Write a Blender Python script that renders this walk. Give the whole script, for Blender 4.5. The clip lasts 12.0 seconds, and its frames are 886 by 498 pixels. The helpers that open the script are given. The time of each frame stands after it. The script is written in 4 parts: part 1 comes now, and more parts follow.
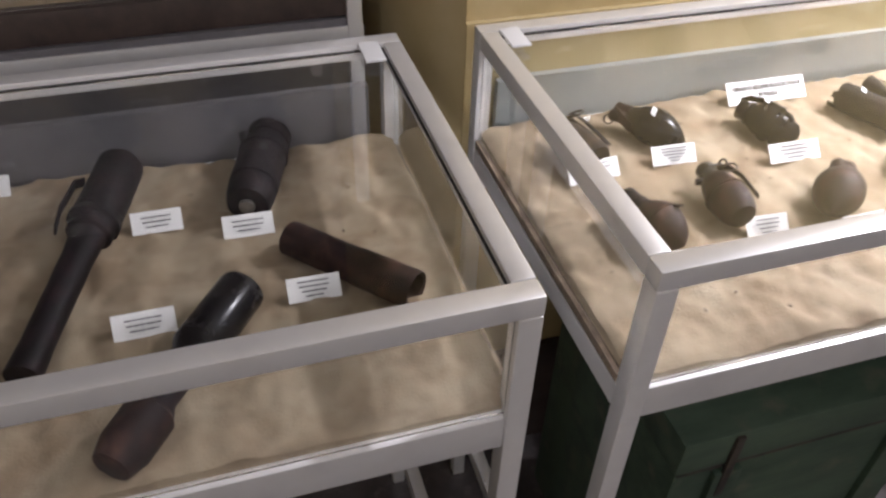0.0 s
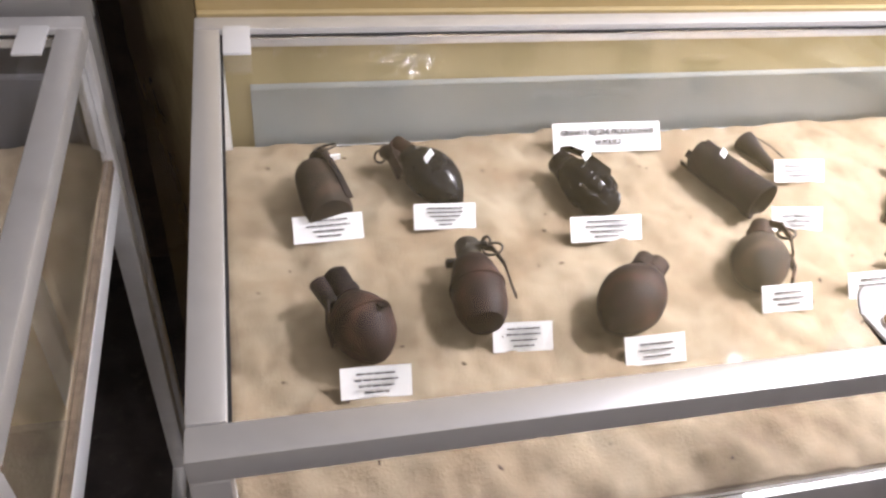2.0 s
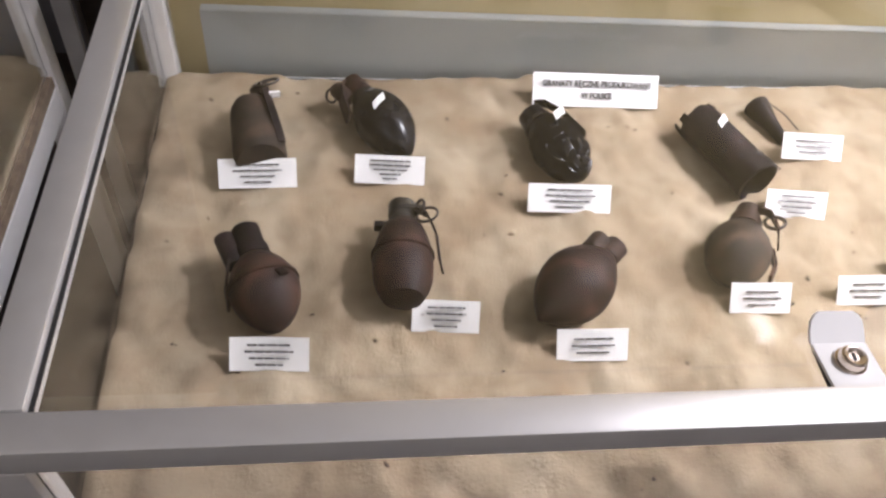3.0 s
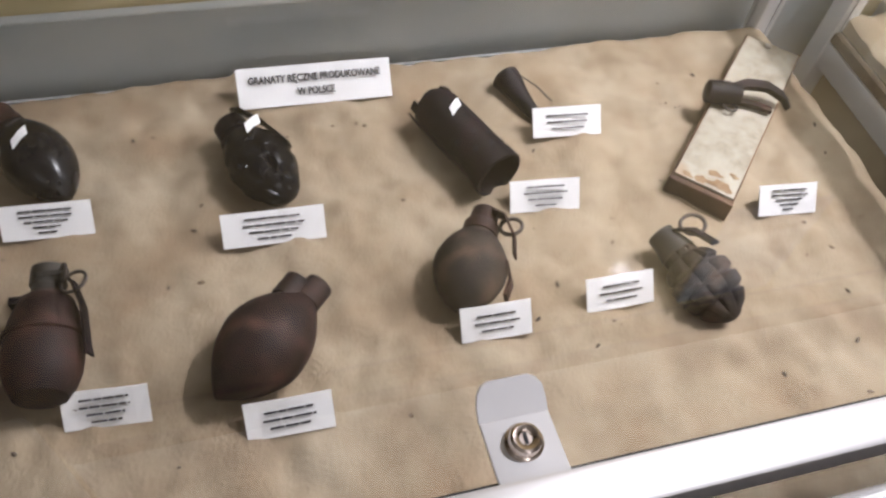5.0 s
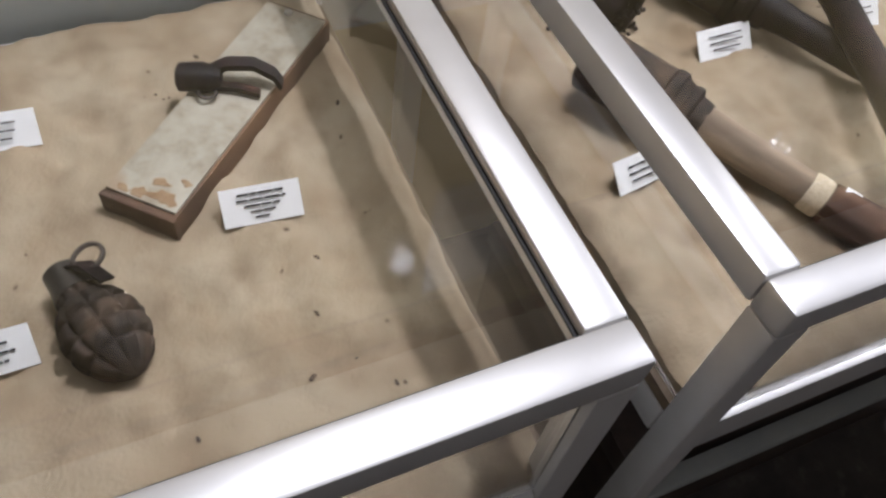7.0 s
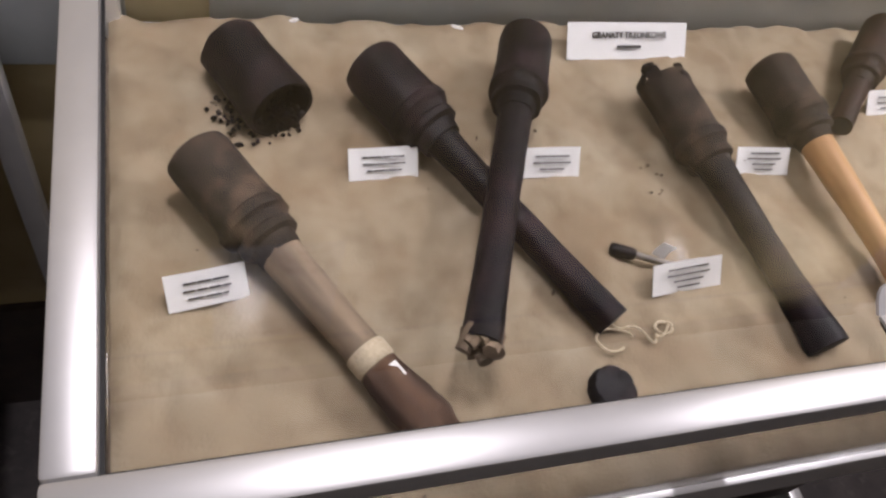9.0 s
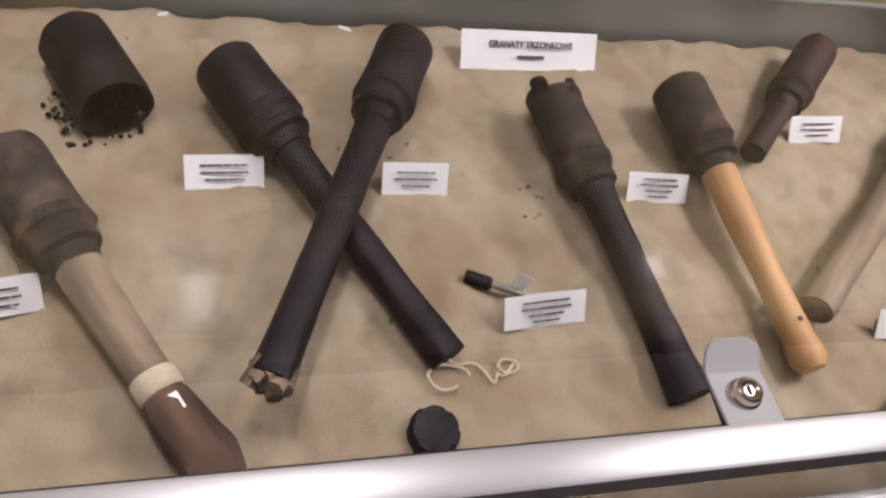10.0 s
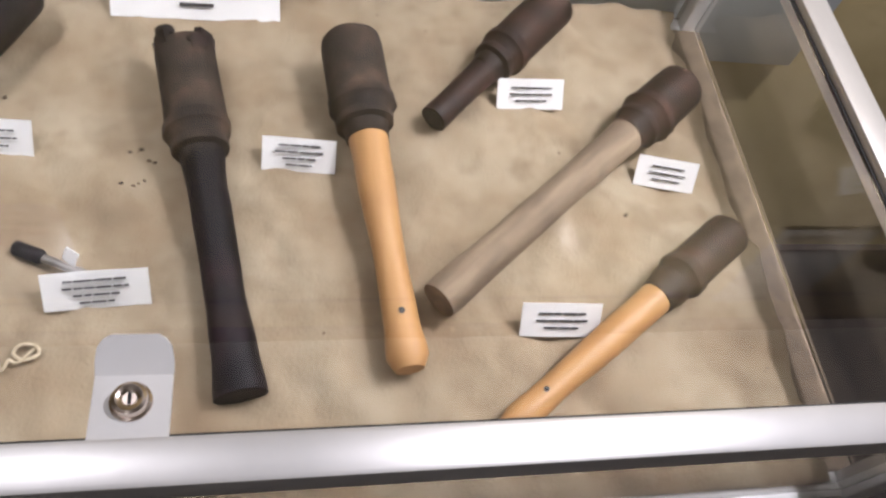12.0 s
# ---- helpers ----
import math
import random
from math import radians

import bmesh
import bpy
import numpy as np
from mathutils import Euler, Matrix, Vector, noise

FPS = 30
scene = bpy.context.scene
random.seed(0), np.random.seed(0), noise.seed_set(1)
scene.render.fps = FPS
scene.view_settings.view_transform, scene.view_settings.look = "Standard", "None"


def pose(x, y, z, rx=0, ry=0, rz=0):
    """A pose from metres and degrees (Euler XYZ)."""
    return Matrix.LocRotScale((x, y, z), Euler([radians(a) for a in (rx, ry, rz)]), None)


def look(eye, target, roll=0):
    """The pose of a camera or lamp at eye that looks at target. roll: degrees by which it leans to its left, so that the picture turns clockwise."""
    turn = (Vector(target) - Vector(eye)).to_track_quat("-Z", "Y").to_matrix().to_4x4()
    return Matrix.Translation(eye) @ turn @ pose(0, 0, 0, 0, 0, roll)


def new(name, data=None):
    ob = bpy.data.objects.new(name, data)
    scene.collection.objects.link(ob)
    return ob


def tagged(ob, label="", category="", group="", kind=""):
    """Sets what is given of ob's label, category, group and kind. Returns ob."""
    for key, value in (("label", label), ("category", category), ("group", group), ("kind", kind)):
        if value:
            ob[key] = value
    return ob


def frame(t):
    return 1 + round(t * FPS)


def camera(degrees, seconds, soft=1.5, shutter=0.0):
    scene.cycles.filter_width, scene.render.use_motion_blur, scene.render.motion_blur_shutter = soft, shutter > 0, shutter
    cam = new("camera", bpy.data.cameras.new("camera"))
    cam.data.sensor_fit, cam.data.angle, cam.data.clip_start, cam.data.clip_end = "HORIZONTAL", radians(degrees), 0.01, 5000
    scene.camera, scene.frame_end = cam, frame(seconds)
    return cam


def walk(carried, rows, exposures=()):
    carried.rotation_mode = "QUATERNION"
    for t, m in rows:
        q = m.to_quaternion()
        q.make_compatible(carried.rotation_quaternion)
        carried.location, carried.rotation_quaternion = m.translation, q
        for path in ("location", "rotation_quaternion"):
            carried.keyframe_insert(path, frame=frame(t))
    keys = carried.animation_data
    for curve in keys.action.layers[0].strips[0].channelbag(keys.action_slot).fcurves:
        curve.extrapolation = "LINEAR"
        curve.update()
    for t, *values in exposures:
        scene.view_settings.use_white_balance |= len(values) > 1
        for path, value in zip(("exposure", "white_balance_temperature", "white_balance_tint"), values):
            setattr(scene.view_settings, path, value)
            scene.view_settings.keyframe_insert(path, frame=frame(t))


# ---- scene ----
# ---- camera ----
cam = camera(59.0, 12.0, soft=2.4)
PATH = [
    (0, (-0.3576, -0.4416, 1.5571), (0.1886, 1.2109, 0.0540), 2.0),
    (0.5, (-0.2196, -0.4335, 1.5502), (0.3622, 1.2489, 0.0943), 4.0),
    (1, (-0.1219, -0.3967, 1.5398), (0.4266, 1.2845, 0.0701), 3.8),
    (1.5, (-0.0242, -0.3197, 1.5237), (0.4657, 1.3547, 0.0253), 6.4),
    (2, (0.0586, -0.2599, 1.4996), (0.5577, 1.3259, -0.0909), 7.9),
    (2.5, (0.1552, -0.2162, 1.4927), (0.4841, 1.2730, -0.2288), 8.5),
    (2.7, (0.1759, -0.2104, 1.4904), (0.4749, 1.2569, -0.2541), 8.6),
    (4.3, (0.3070, -0.0816, 1.4720), (0.7671, 1.1684, -0.4036), 9.2),
    (4.5, (0.3346, -0.0828, 1.4674), (0.8372, 1.1626, -0.4002), 9.0),
    (5, (0.4105, -0.0874, 1.4582), (0.9269, 1.1707, -0.3967), 9.5),
    (5.5, (0.5048, -0.0943, 1.4490), (1.0131, 1.1822, -0.3956), 9.2),
    (6, (0.6049, -0.1276, 1.4398), (1.1327, 1.1764, -0.3795), 8.4),
    (6.5, (0.6923, -0.1346, 1.4191), (1.3650, 1.1281, -0.3830), 9.1),
    (7, (0.8245, -0.1046, 1.3972), (1.5145, 1.0488, -0.4680), 9.6),
    (7.5, (0.8682, -0.0725, 1.4145), (1.7698, 0.9614, -0.4324), 18.4),
    (7.7, (0.9004, -0.0725, 1.4180), (1.8032, 0.9694, -0.4232), 18.7),
    (9.3, (1.2316, -0.1184, 1.4559), (1.8722, 1.0902, -0.3933), 20.1),
    (9.5, (1.2581, -0.1115, 1.4536), (1.8802, 1.0994, -0.4002), 19.7),
    (10, (1.3432, -0.1000, 1.4582), (1.9619, 1.0971, -0.4059), 21.5),
    (10.5, (1.4134, -0.0770, 1.4616), (2.0803, 1.0741, -0.4151), 22.8),
    (11, (1.4869, -0.0770, 1.4674), (2.1735, 1.0936, -0.3887), 21.3),
    (11.5, (1.6054, -0.0794, 1.4662), (2.2103, 1.0649, -0.4358), 21.6),
    (12, (1.7181, -0.1012, 1.4662), (2.2080, 1.0327, -0.4749), 20.1),
]
walk(cam, [(t, look(eye, target, roll)) for t, eye, target, roll in PATH],
     exposures=[(0, 0.78, 6480, 13), (1.5, 0.75, 6550, 14), (2.5, 0.35, 6550, 14), (4.5, -0.35, 6500, 12), (5.5, -0.62, 6500, 12), (6.5, -0.95, 6350, 10),
                (7.5, -1.2, 6400, 9), (9.5, -1.45, 6850, 17), (10.5, -1.3, 6850, 16), (12, -1.12, 6600, 12)])

# ---- light: two ceiling lamps over the cases, one bare hanging lamp across the aisle, one added for fill ----
K = 1.15  # metres to one unit of the plan below
CEILING_LAMPS = [(1.12, 0.28, 1.98, 6.5, 20, 100), (2.14, 0.25, 1.98, 17.0, 0, 120)]  # place, power, tilt, spread
# the second entry is an added fill for the niche jamb and first case
PENDANT_AND_FILL = [(0.75, -2.0, 2.55, 21.0), (-1.45, -1.7, 2.55, 14.0)]
LAMP_COLOUR = (0.985, 0.975, 1.07)

world = bpy.data.worlds.new("world")
scene.world = world
world.use_nodes = True
world.node_tree.nodes["Background"].inputs[0].default_value = (0.75, 0.85, 1.0, 1)
world.node_tree.nodes["Background"].inputs[1].default_value = 0.05


def lamp(name, kind, place, power, size, colour=LAMP_COLOUR, tilt=0, spread=150):
    data = bpy.data.lights.new(name, kind)
    data.energy, data.color = power, colour
    if kind == "AREA":
        data.shape, data.size, data.spread = "DISK", size, radians(spread)
    else:
        data.shadow_soft_size = size
    ob = new(name, data)
    ob.matrix_world = pose(*(K * c for c in place), 0, tilt, 0)
    return ob


for place in CEILING_LAMPS:
    lamp("ceiling_lamp_light", "AREA", (place[0], place[1], place[2] - 0.012), place[3], 0.045, tilt=place[4], spread=place[5])
for place in PENDANT_AND_FILL:
    lamp("hanging_and_fill_light", "POINT", (place[0], place[1], place[2] - 0.075), place[3], 0.026)


# ---- materials ----
def material(name, stops, scale=20.0, rough=0.6, metal=0.0, bump=0.2, bump_scale=None, stretch=(1, 1, 1), detail=6.0,
             rough_var=0.1, spec=0.5, second=None, distance=0.002, vary=0.0):
    """Two scales of noise through a colour ramp, roughness variation and fine relief."""
    m = bpy.data.materials.new(name)
    m.use_nodes = True
    nt = m.node_tree
    n, l = nt.nodes, nt.links
    bsdf = n["Principled BSDF"]
    co = n.new("ShaderNodeTexCoord")
    mp = n.new("ShaderNodeMapping")
    mp.inputs["Scale"].default_value = stretch
    l.new(co.outputs["Object"], mp.inputs["Vector"])
    a = n.new("ShaderNodeTexNoise")
    a.inputs["Scale"].default_value, a.inputs["Detail"].default_value, a.inputs["Roughness"].default_value = scale, detail, 0.65
    l.new(mp.outputs["Vector"], a.inputs["Vector"])
    ramp = n.new("ShaderNodeValToRGB")
    while len(ramp.color_ramp.elements) < len(stops):
        ramp.color_ramp.elements.new(0.5)
    for e, (at, c) in zip(ramp.color_ramp.elements, stops):
        e.position, e.color = 0.5 + (at - 0.5) * 0.6, (*c, 1)
    l.new(a.outputs["Fac"], ramp.inputs["Fac"])
    colour = ramp.outputs["Color"]
    b = n.new("ShaderNodeTexNoise")
    b.inputs["Scale"].default_value, b.inputs["Detail"].default_value, b.inputs["Roughness"].default_value = bump_scale or scale * 6, 2.5, 0.55
    l.new(mp.outputs["Vector"], b.inputs["Vector"])
    if second:
        c2, lo, hi, sc = second
        w = n.new("ShaderNodeTexNoise")
        w.inputs["Scale"].default_value, w.inputs["Detail"].default_value = sc, 5.0
        l.new(co.outputs["Object"], w.inputs["Vector"])
        r2 = n.new("ShaderNodeMapRange")
        r2.inputs[1].default_value, r2.inputs[2].default_value = 0.5 + (lo - 0.5) * 0.7, 0.5 + (hi - 0.5) * 0.7
        l.new(w.outputs["Fac"], r2.inputs[0])
        mx = n.new("ShaderNodeMix")
        mx.data_type = "RGBA"
        l.new(r2.outputs[0], mx.inputs[0])
        l.new(colour, mx.inputs[6])
        mx.inputs[7].default_value = (*c2, 1)
        colour = mx.outputs[2]
    if vary:
        info = n.new("ShaderNodeObjectInfo")
        vr = n.new("ShaderNodeMapRange")
        vr.inputs[3].default_value, vr.inputs[4].default_value = 1 - vary, 1 + vary
        l.new(info.outputs["Random"], vr.inputs[0])
        hv = n.new("ShaderNodeHueSaturation")
        l.new(vr.outputs[0], hv.inputs["Value"])
        l.new(colour, hv.inputs["Color"])
        colour = hv.outputs["Color"]
    l.new(colour, bsdf.inputs["Base Color"])
    rr = n.new("ShaderNodeMapRange")
    rr.inputs[3].default_value, rr.inputs[4].default_value = max(0.02, rough - rough_var), min(1, rough + rough_var)
    l.new(a.outputs["Fac"], rr.inputs[0])
    l.new(rr.outputs[0], bsdf.inputs["Roughness"])
    bsdf.inputs["Metallic"].default_value = metal
    bsdf.inputs["Specular IOR Level"].default_value = spec
    if bump:
        bp = n.new("ShaderNodeBump")
        bp.inputs["Strength"].default_value, bp.inputs["Distance"].default_value = bump, distance
        l.new(b.outputs["Fac"], bp.inputs["Height"])
        l.new(bp.outputs["Normal"], bsdf.inputs["Normal"])
    return m


def plain(name, colour, rough=0.5, metal=0.0, transmission=0.0, emit=0.0):
    m = bpy.data.materials.new(name)
    m.use_nodes = True
    b = m.node_tree.nodes["Principled BSDF"]
    b.inputs["Base Color"].default_value = (*colour, 1)
    b.inputs["Roughness"].default_value, b.inputs["Metallic"].default_value = rough, metal
    b.inputs["Transmission Weight"].default_value = transmission
    if emit:
        b.inputs["Emission Color"].default_value = (*colour, 1)
        b.inputs["Emission Strength"].default_value = emit
    return m


SAND = material("sand", [(0.22, (0.255, 0.183, 0.115)), (0.5, (0.320, 0.250, 0.168)), (0.75, (0.365, 0.298, 0.210))], scale=11, rough=0.92, bump=0.6,
                bump_scale=300, distance=0.0014, spec=0.2, second=((0.225, 0.168, 0.110), 0.50, 0.86, 26.0))
GRIT = material("dark grit", [(0.3, (0.05, 0.035, 0.025)), (0.7, (0.16, 0.11, 0.07))], scale=90, rough=0.9)
ALU = material("anodised aluminium", [(0.3, (0.86, 0.855, 0.85)), (0.7, (0.92, 0.91, 0.90))], scale=7, rough=0.38, metal=0.55, bump=0.05,
               bump_scale=260, rough_var=0.06, distance=0.0004, spec=0.7, second=((0.80, 0.79, 0.78), 0.5, 0.8, 14))
GASKET = plain("black rubber", (0.02, 0.02, 0.02), 0.6)
GLASS = plain("clear glass", (0.985, 1.0, 0.99), 0.0, transmission=1.0)
GLASS.node_tree.nodes["Principled BSDF"].inputs["IOR"].default_value = 1.5
BASE = material("brown fibreboard", [(0.3, (0.1184, 0.0851, 0.0555)), (0.7, (0.1924, 0.1406, 0.0925))], scale=60, rough=0.8)
WALL_YELLOW = material("glossy yellow oil paint", [(0.3, (0.559, 0.4472, 0.2322)), (0.7, (0.6192, 0.4988, 0.2752))], scale=5, rough=0.05, spec=0.8, bump=0.26,
                       bump_scale=12, rough_var=0.01, distance=0.01, second=((0.5332, 0.4214, 0.215), 0.55, 0.8, 3.0))
WALL_WHITE = material("white distemper", [(0.3, (0.74, 0.72, 0.68)), (0.7, (0.82, 0.80, 0.76))], scale=6, rough=0.9, bump=0.15, bump_scale=60)
STRIPE = material("dark brown painted stripe", [(0.3, (0.074, 0.0444, 0.0259)), (0.7, (0.111, 0.0666, 0.037))], scale=20, rough=0.35)
# also colours the shadow strip under the sand of the niche case
SKIRTING_AND_SHADE = material("dark skirting paint and tray shade", [(0.3, (0.0518, 0.037, 0.0333)), (0.7, (0.0888, 0.0629, 0.0518))], scale=15, rough=0.5)
FLOOR = material("dark linoleum", [(0.3, (0.0555, 0.0481, 0.0481)), (0.7, (0.0925, 0.0777, 0.074))], scale=9, rough=0.45, bump=0.1, second=((0.1184, 0.1036, 0.0962), 0.6, 0.8, 30))
BOARD = material("pale grey laminate", [(0.3, (0.40, 0.425, 0.425)), (0.7, (0.455, 0.475, 0.465))], scale=8, rough=0.45, bump=0.05)
GREY_PANEL = material("grey painted sheet", [(0.3, (0.13, 0.125, 0.135)), (0.7, (0.18, 0.17, 0.18))], scale=7, rough=0.4, bump=0.05)
RUST = material("brown rusted iron", [(0.28, (0.01056, 0.00576, 0.0051)), (0.5, (0.02992, 0.0144, 0.01122)), (0.75, (0.0748, 0.036, 0.02516))], scale=38, rough=0.6,
                detail=3.0, bump=0.2, bump_scale=95, distance=0.0007, spec=0.22, second=((0.0176, 0.01008, 0.00952), 0.46, 0.70, 30), vary=0.15)
RUST_DARK = material("blackened iron", [(0.28, (0.00279, 0.00181, 0.00275)), (0.55, (0.00744, 0.00462, 0.00661)), (0.8, (0.02558, 0.01365, 0.01542))], scale=40, rough=0.58,
                     detail=3.0, bump=0.2, bump_scale=95, distance=0.0007, spec=0.22, second=((0.01953, 0.01044, 0.01157), 0.52, 0.74, 34), vary=0.12)
RUST_BROWN = material("earth brown corroded sheet", [(0.28, (0.0176, 0.0128, 0.01)), (0.5, (0.0376, 0.0264, 0.02)), (0.75, (0.098, 0.064, 0.042))], scale=38, rough=0.74,
                      detail=3.0, bump=0.2, bump_scale=95, distance=0.0007, spec=0.25, second=((0.0192, 0.0144, 0.0128), 0.48, 0.72, 30), vary=0.12)
BLACK_PAINT = material("black lacquer", [(0.3, (0.003, 0.003, 0.0045)), (0.7, (0.008, 0.007, 0.009))], scale=30, rough=0.26, bump=0.05, bump_scale=90, spec=0.4)
RUST_STAIN = material("orange rust stain", [(0.3, (0.20, 0.115, 0.055)), (0.7, (0.29, 0.20, 0.115))], scale=90, rough=0.85, bump=0.1)
OLIVE = material("worn olive metal", [(0.3, (0.026, 0.023, 0.020)), (0.7, (0.060, 0.052, 0.042))], scale=30, rough=0.5, metal=0.2, bump=0.1)
STEEL = material("dull zinc steel", [(0.3, (0.30, 0.28, 0.26)), (0.7, (0.46, 0.43, 0.40))], scale=40, rough=0.38, metal=0.9, bump=0.1)
CHROME = plain("dull nickel", (0.74, 0.64, 0.56), 0.25, 1.0)
WOOD = material("pale turned beech", [(0.3, (0.390, 0.200, 0.070)), (0.55, (0.470, 0.252, 0.096)), (0.75, (0.515, 0.290, 0.116))], scale=26, rough=0.5, bump=0.1, bump_scale=120,
                stretch=(1, 1, 0.12), second=((0.3574, 0.1686, 0.05683), 0.58, 0.8, 20))
WOOD_GREY = material("weathered grey wood", [(0.3, (0.1295, 0.09058, 0.0592)), (0.55, (0.2331, 0.1698, 0.1125)), (0.75, (0.3367, 0.2516, 0.1658))], scale=34, rough=0.8, bump=0.35, bump_scale=120,
                     stretch=(1, 1, 0.1), second=((0.1101, 0.078, 0.05565), 0.55, 0.78, 16))
WOOD_DARK = material("dark decayed wood", [(0.3, (0.06468, 0.03303, 0.01998)), (0.55, (0.1157, 0.06127, 0.03552)), (0.8, (0.1838, 0.1012, 0.05328))], scale=36, rough=0.85, bump=0.5, bump_scale=120,
                     stretch=(1, 1, 0.15), second=((0.04766, 0.02664, 0.01865), 0.5, 0.75, 18), vary=0.1)
WHITEWASH = material("chipped cream paint", [(0.3, (0.2516, 0.2146, 0.1554)), (0.5, (0.3552, 0.3182, 0.2442)), (0.75, (0.4144, 0.3774, 0.3034))], scale=28, rough=0.7, bump=0.3,
                     second=((0.2664, 0.1554, 0.0666), 0.60, 0.78, 14))
PAPER = material("white card", [(0.3, (0.80, 0.79, 0.77)), (0.7, (0.86, 0.85, 0.83))], scale=25, rough=0.45, bump=0.03, vary=0.03)
LAMINATE = material("laminated print", [(0.3, (0.38, 0.37, 0.34)), (0.7, (0.48, 0.47, 0.44))], scale=9, rough=0.15, bump=0.06, bump_scale=30, rough_var=0.03, distance=0.004)
INK = plain("black ink", (0.03, 0.03, 0.035), 0.6)
PLASTIC = material("white plastic", [(0.3, (0.84, 0.84, 0.84)), (0.7, (0.88, 0.88, 0.88))], scale=10, rough=0.35, bump=0.02)
GREEN = material("dark green crate paint", [(0.3, (0.0333, 0.0555, 0.037)), (0.7, (0.0629, 0.0962, 0.0629))], scale=14, rough=0.6, bump=0.3, stretch=(0.3, 1, 1),
                 second=((0.0888, 0.0962, 0.0666), 0.6, 0.8, 18))
IRON = material("dark steel strap", [(0.3, (0.03, 0.026, 0.024)), (0.7, (0.07, 0.055, 0.045))], scale=30, rough=0.6, metal=0.3)
STRING = material("cotton string", [(0.3, (0.55, 0.45, 0.30)), (0.7, (0.68, 0.58, 0.42))], scale=300, rough=0.9, bump=0.5)
BULB = plain("lit frosted bulb", (1.0, 0.92, 0.82), 0.4, emit=30)
ENAMEL = plain("white enamel", (0.8, 0.8, 0.78), 0.3)


# ---- mesh helpers ----
def finish(bm, name, mat_, smooth=True, bevel=0.0):
    bmesh.ops.recalc_face_normals(bm, faces=bm.faces[:])
    if bevel:
        bmesh.ops.bevel(bm, geom=bm.edges[:], offset=bevel, segments=2, affect="EDGES", profile=0.6)
    bm.transform(Matrix.Scale(K, 4))
    me = bpy.data.meshes.new(name)
    bm.to_mesh(me)
    bm.free()
    me.materials.append(mat_)
    if smooth:
        me.polygons.foreach_set("use_smooth", [True] * len(me.polygons))
        me.set_sharp_from_angle(angle=radians(38))
    return me


def part(name, bm, mat_, parent=None, label="", bevel=0.0, smooth=True):
    """One mesh object, under a thing or a part when a parent is given."""
    ob = new(name, finish(bm, name, mat_, smooth, bevel))
    if parent is not None:
        ob.parent = parent
    if label:
        tagged(ob, label)
    return ob


def thing(name, place, label, category, group="", turn=(0, 0, 0)):
    ob = new(name)
    ob.empty_display_size = 0.02
    ob.matrix_world = pose(*(K * c for c in place), *turn)
    return tagged(ob, label, category, group)


def structure(ob, label):
    return tagged(ob, label, "", "", "structure")


def box(a, b, bm=None):
    bm = bm or bmesh.new()
    made = bmesh.ops.create_cube(bm, size=1)["verts"]
    for v in made:
        v.co = Vector([(a[i] + b[i]) / 2 + v.co[i] * (b[i] - a[i]) for i in range(3)])
    return bm


def lathe(profile, seg=28, wobble=0.0, seed=0.0, m=None, shape=None, bm=None):
    """Rings of (z, r) round the z axis, closed at both ends. shape(z, angle) scales the radius."""
    bm = bm or bmesh.new()
    rings = []
    for z, r in profile:
        ring = []
        for i in range(seg):
            a = 2 * math.pi * i / seg
            k = 1.0
            if wobble:
                k += wobble * noise.noise(Vector((math.cos(a) * 1.6 + seed, math.sin(a) * 1.6, z * 45 + seed)))
                k += wobble * 0.6 * noise.noise(Vector((math.cos(a) * 5 + seed, math.sin(a) * 5, z * 140)))
            if shape:
                k *= shape(z, a)
            ring.append(bm.verts.new((r * k * math.cos(a), r * k * math.sin(a), z)))
        rings.append(ring)
    for p, q in zip(rings, rings[1:]):
        for i in range(seg):
            j = (i + 1) % seg
            bm.faces.new((p[i], p[j], q[j], q[i]))
    bm.faces.new(rings[0][::-1])
    bm.faces.new(rings[-1])
    if m is not None:
        for row in rings:
            for v in row:
                v.co = m @ v.co
    return bm


def tube_between(a, b, r, seg=12, bm=None):
    a, b = Vector(a), Vector(b)
    turn = (b - a).to_track_quat("Z", "Y").to_matrix().to_4x4()
    return lathe([(0, r), ((b - a).length, r)], seg, m=Matrix.Translation(a) @ turn, bm=bm)


def ring(centre, radius, wire, normal=(0, 0, 1), seg=26, bm=None, arc=1.0):
    """A bent wire ring."""
    bm = bm or bmesh.new()
    turn = Vector(normal).to_track_quat("Z", "Y").to_matrix().to_4x4()
    m = Matrix.Translation(centre) @ turn
    rows, sides = [], 8
    count = seg if arc >= 1 else seg + 1
    for i in range(count):
        a = 2 * math.pi * arc * i / seg
        rows.append([bm.verts.new(m @ Vector(((radius + wire * math.cos(2 * math.pi * k / sides)) * math.cos(a),
                                              (radius + wire * math.cos(2 * math.pi * k / sides)) * math.sin(a), wire * math.sin(2 * math.pi * k / sides)))) for k in range(sides)])
    for i in range(count if arc >= 1 else count - 1):
        p, q = rows[i], rows[(i + 1) % count]
        for k in range(sides):
            bm.faces.new((p[k], p[(k + 1) % sides], q[(k + 1) % sides], q[k]))
    return bm


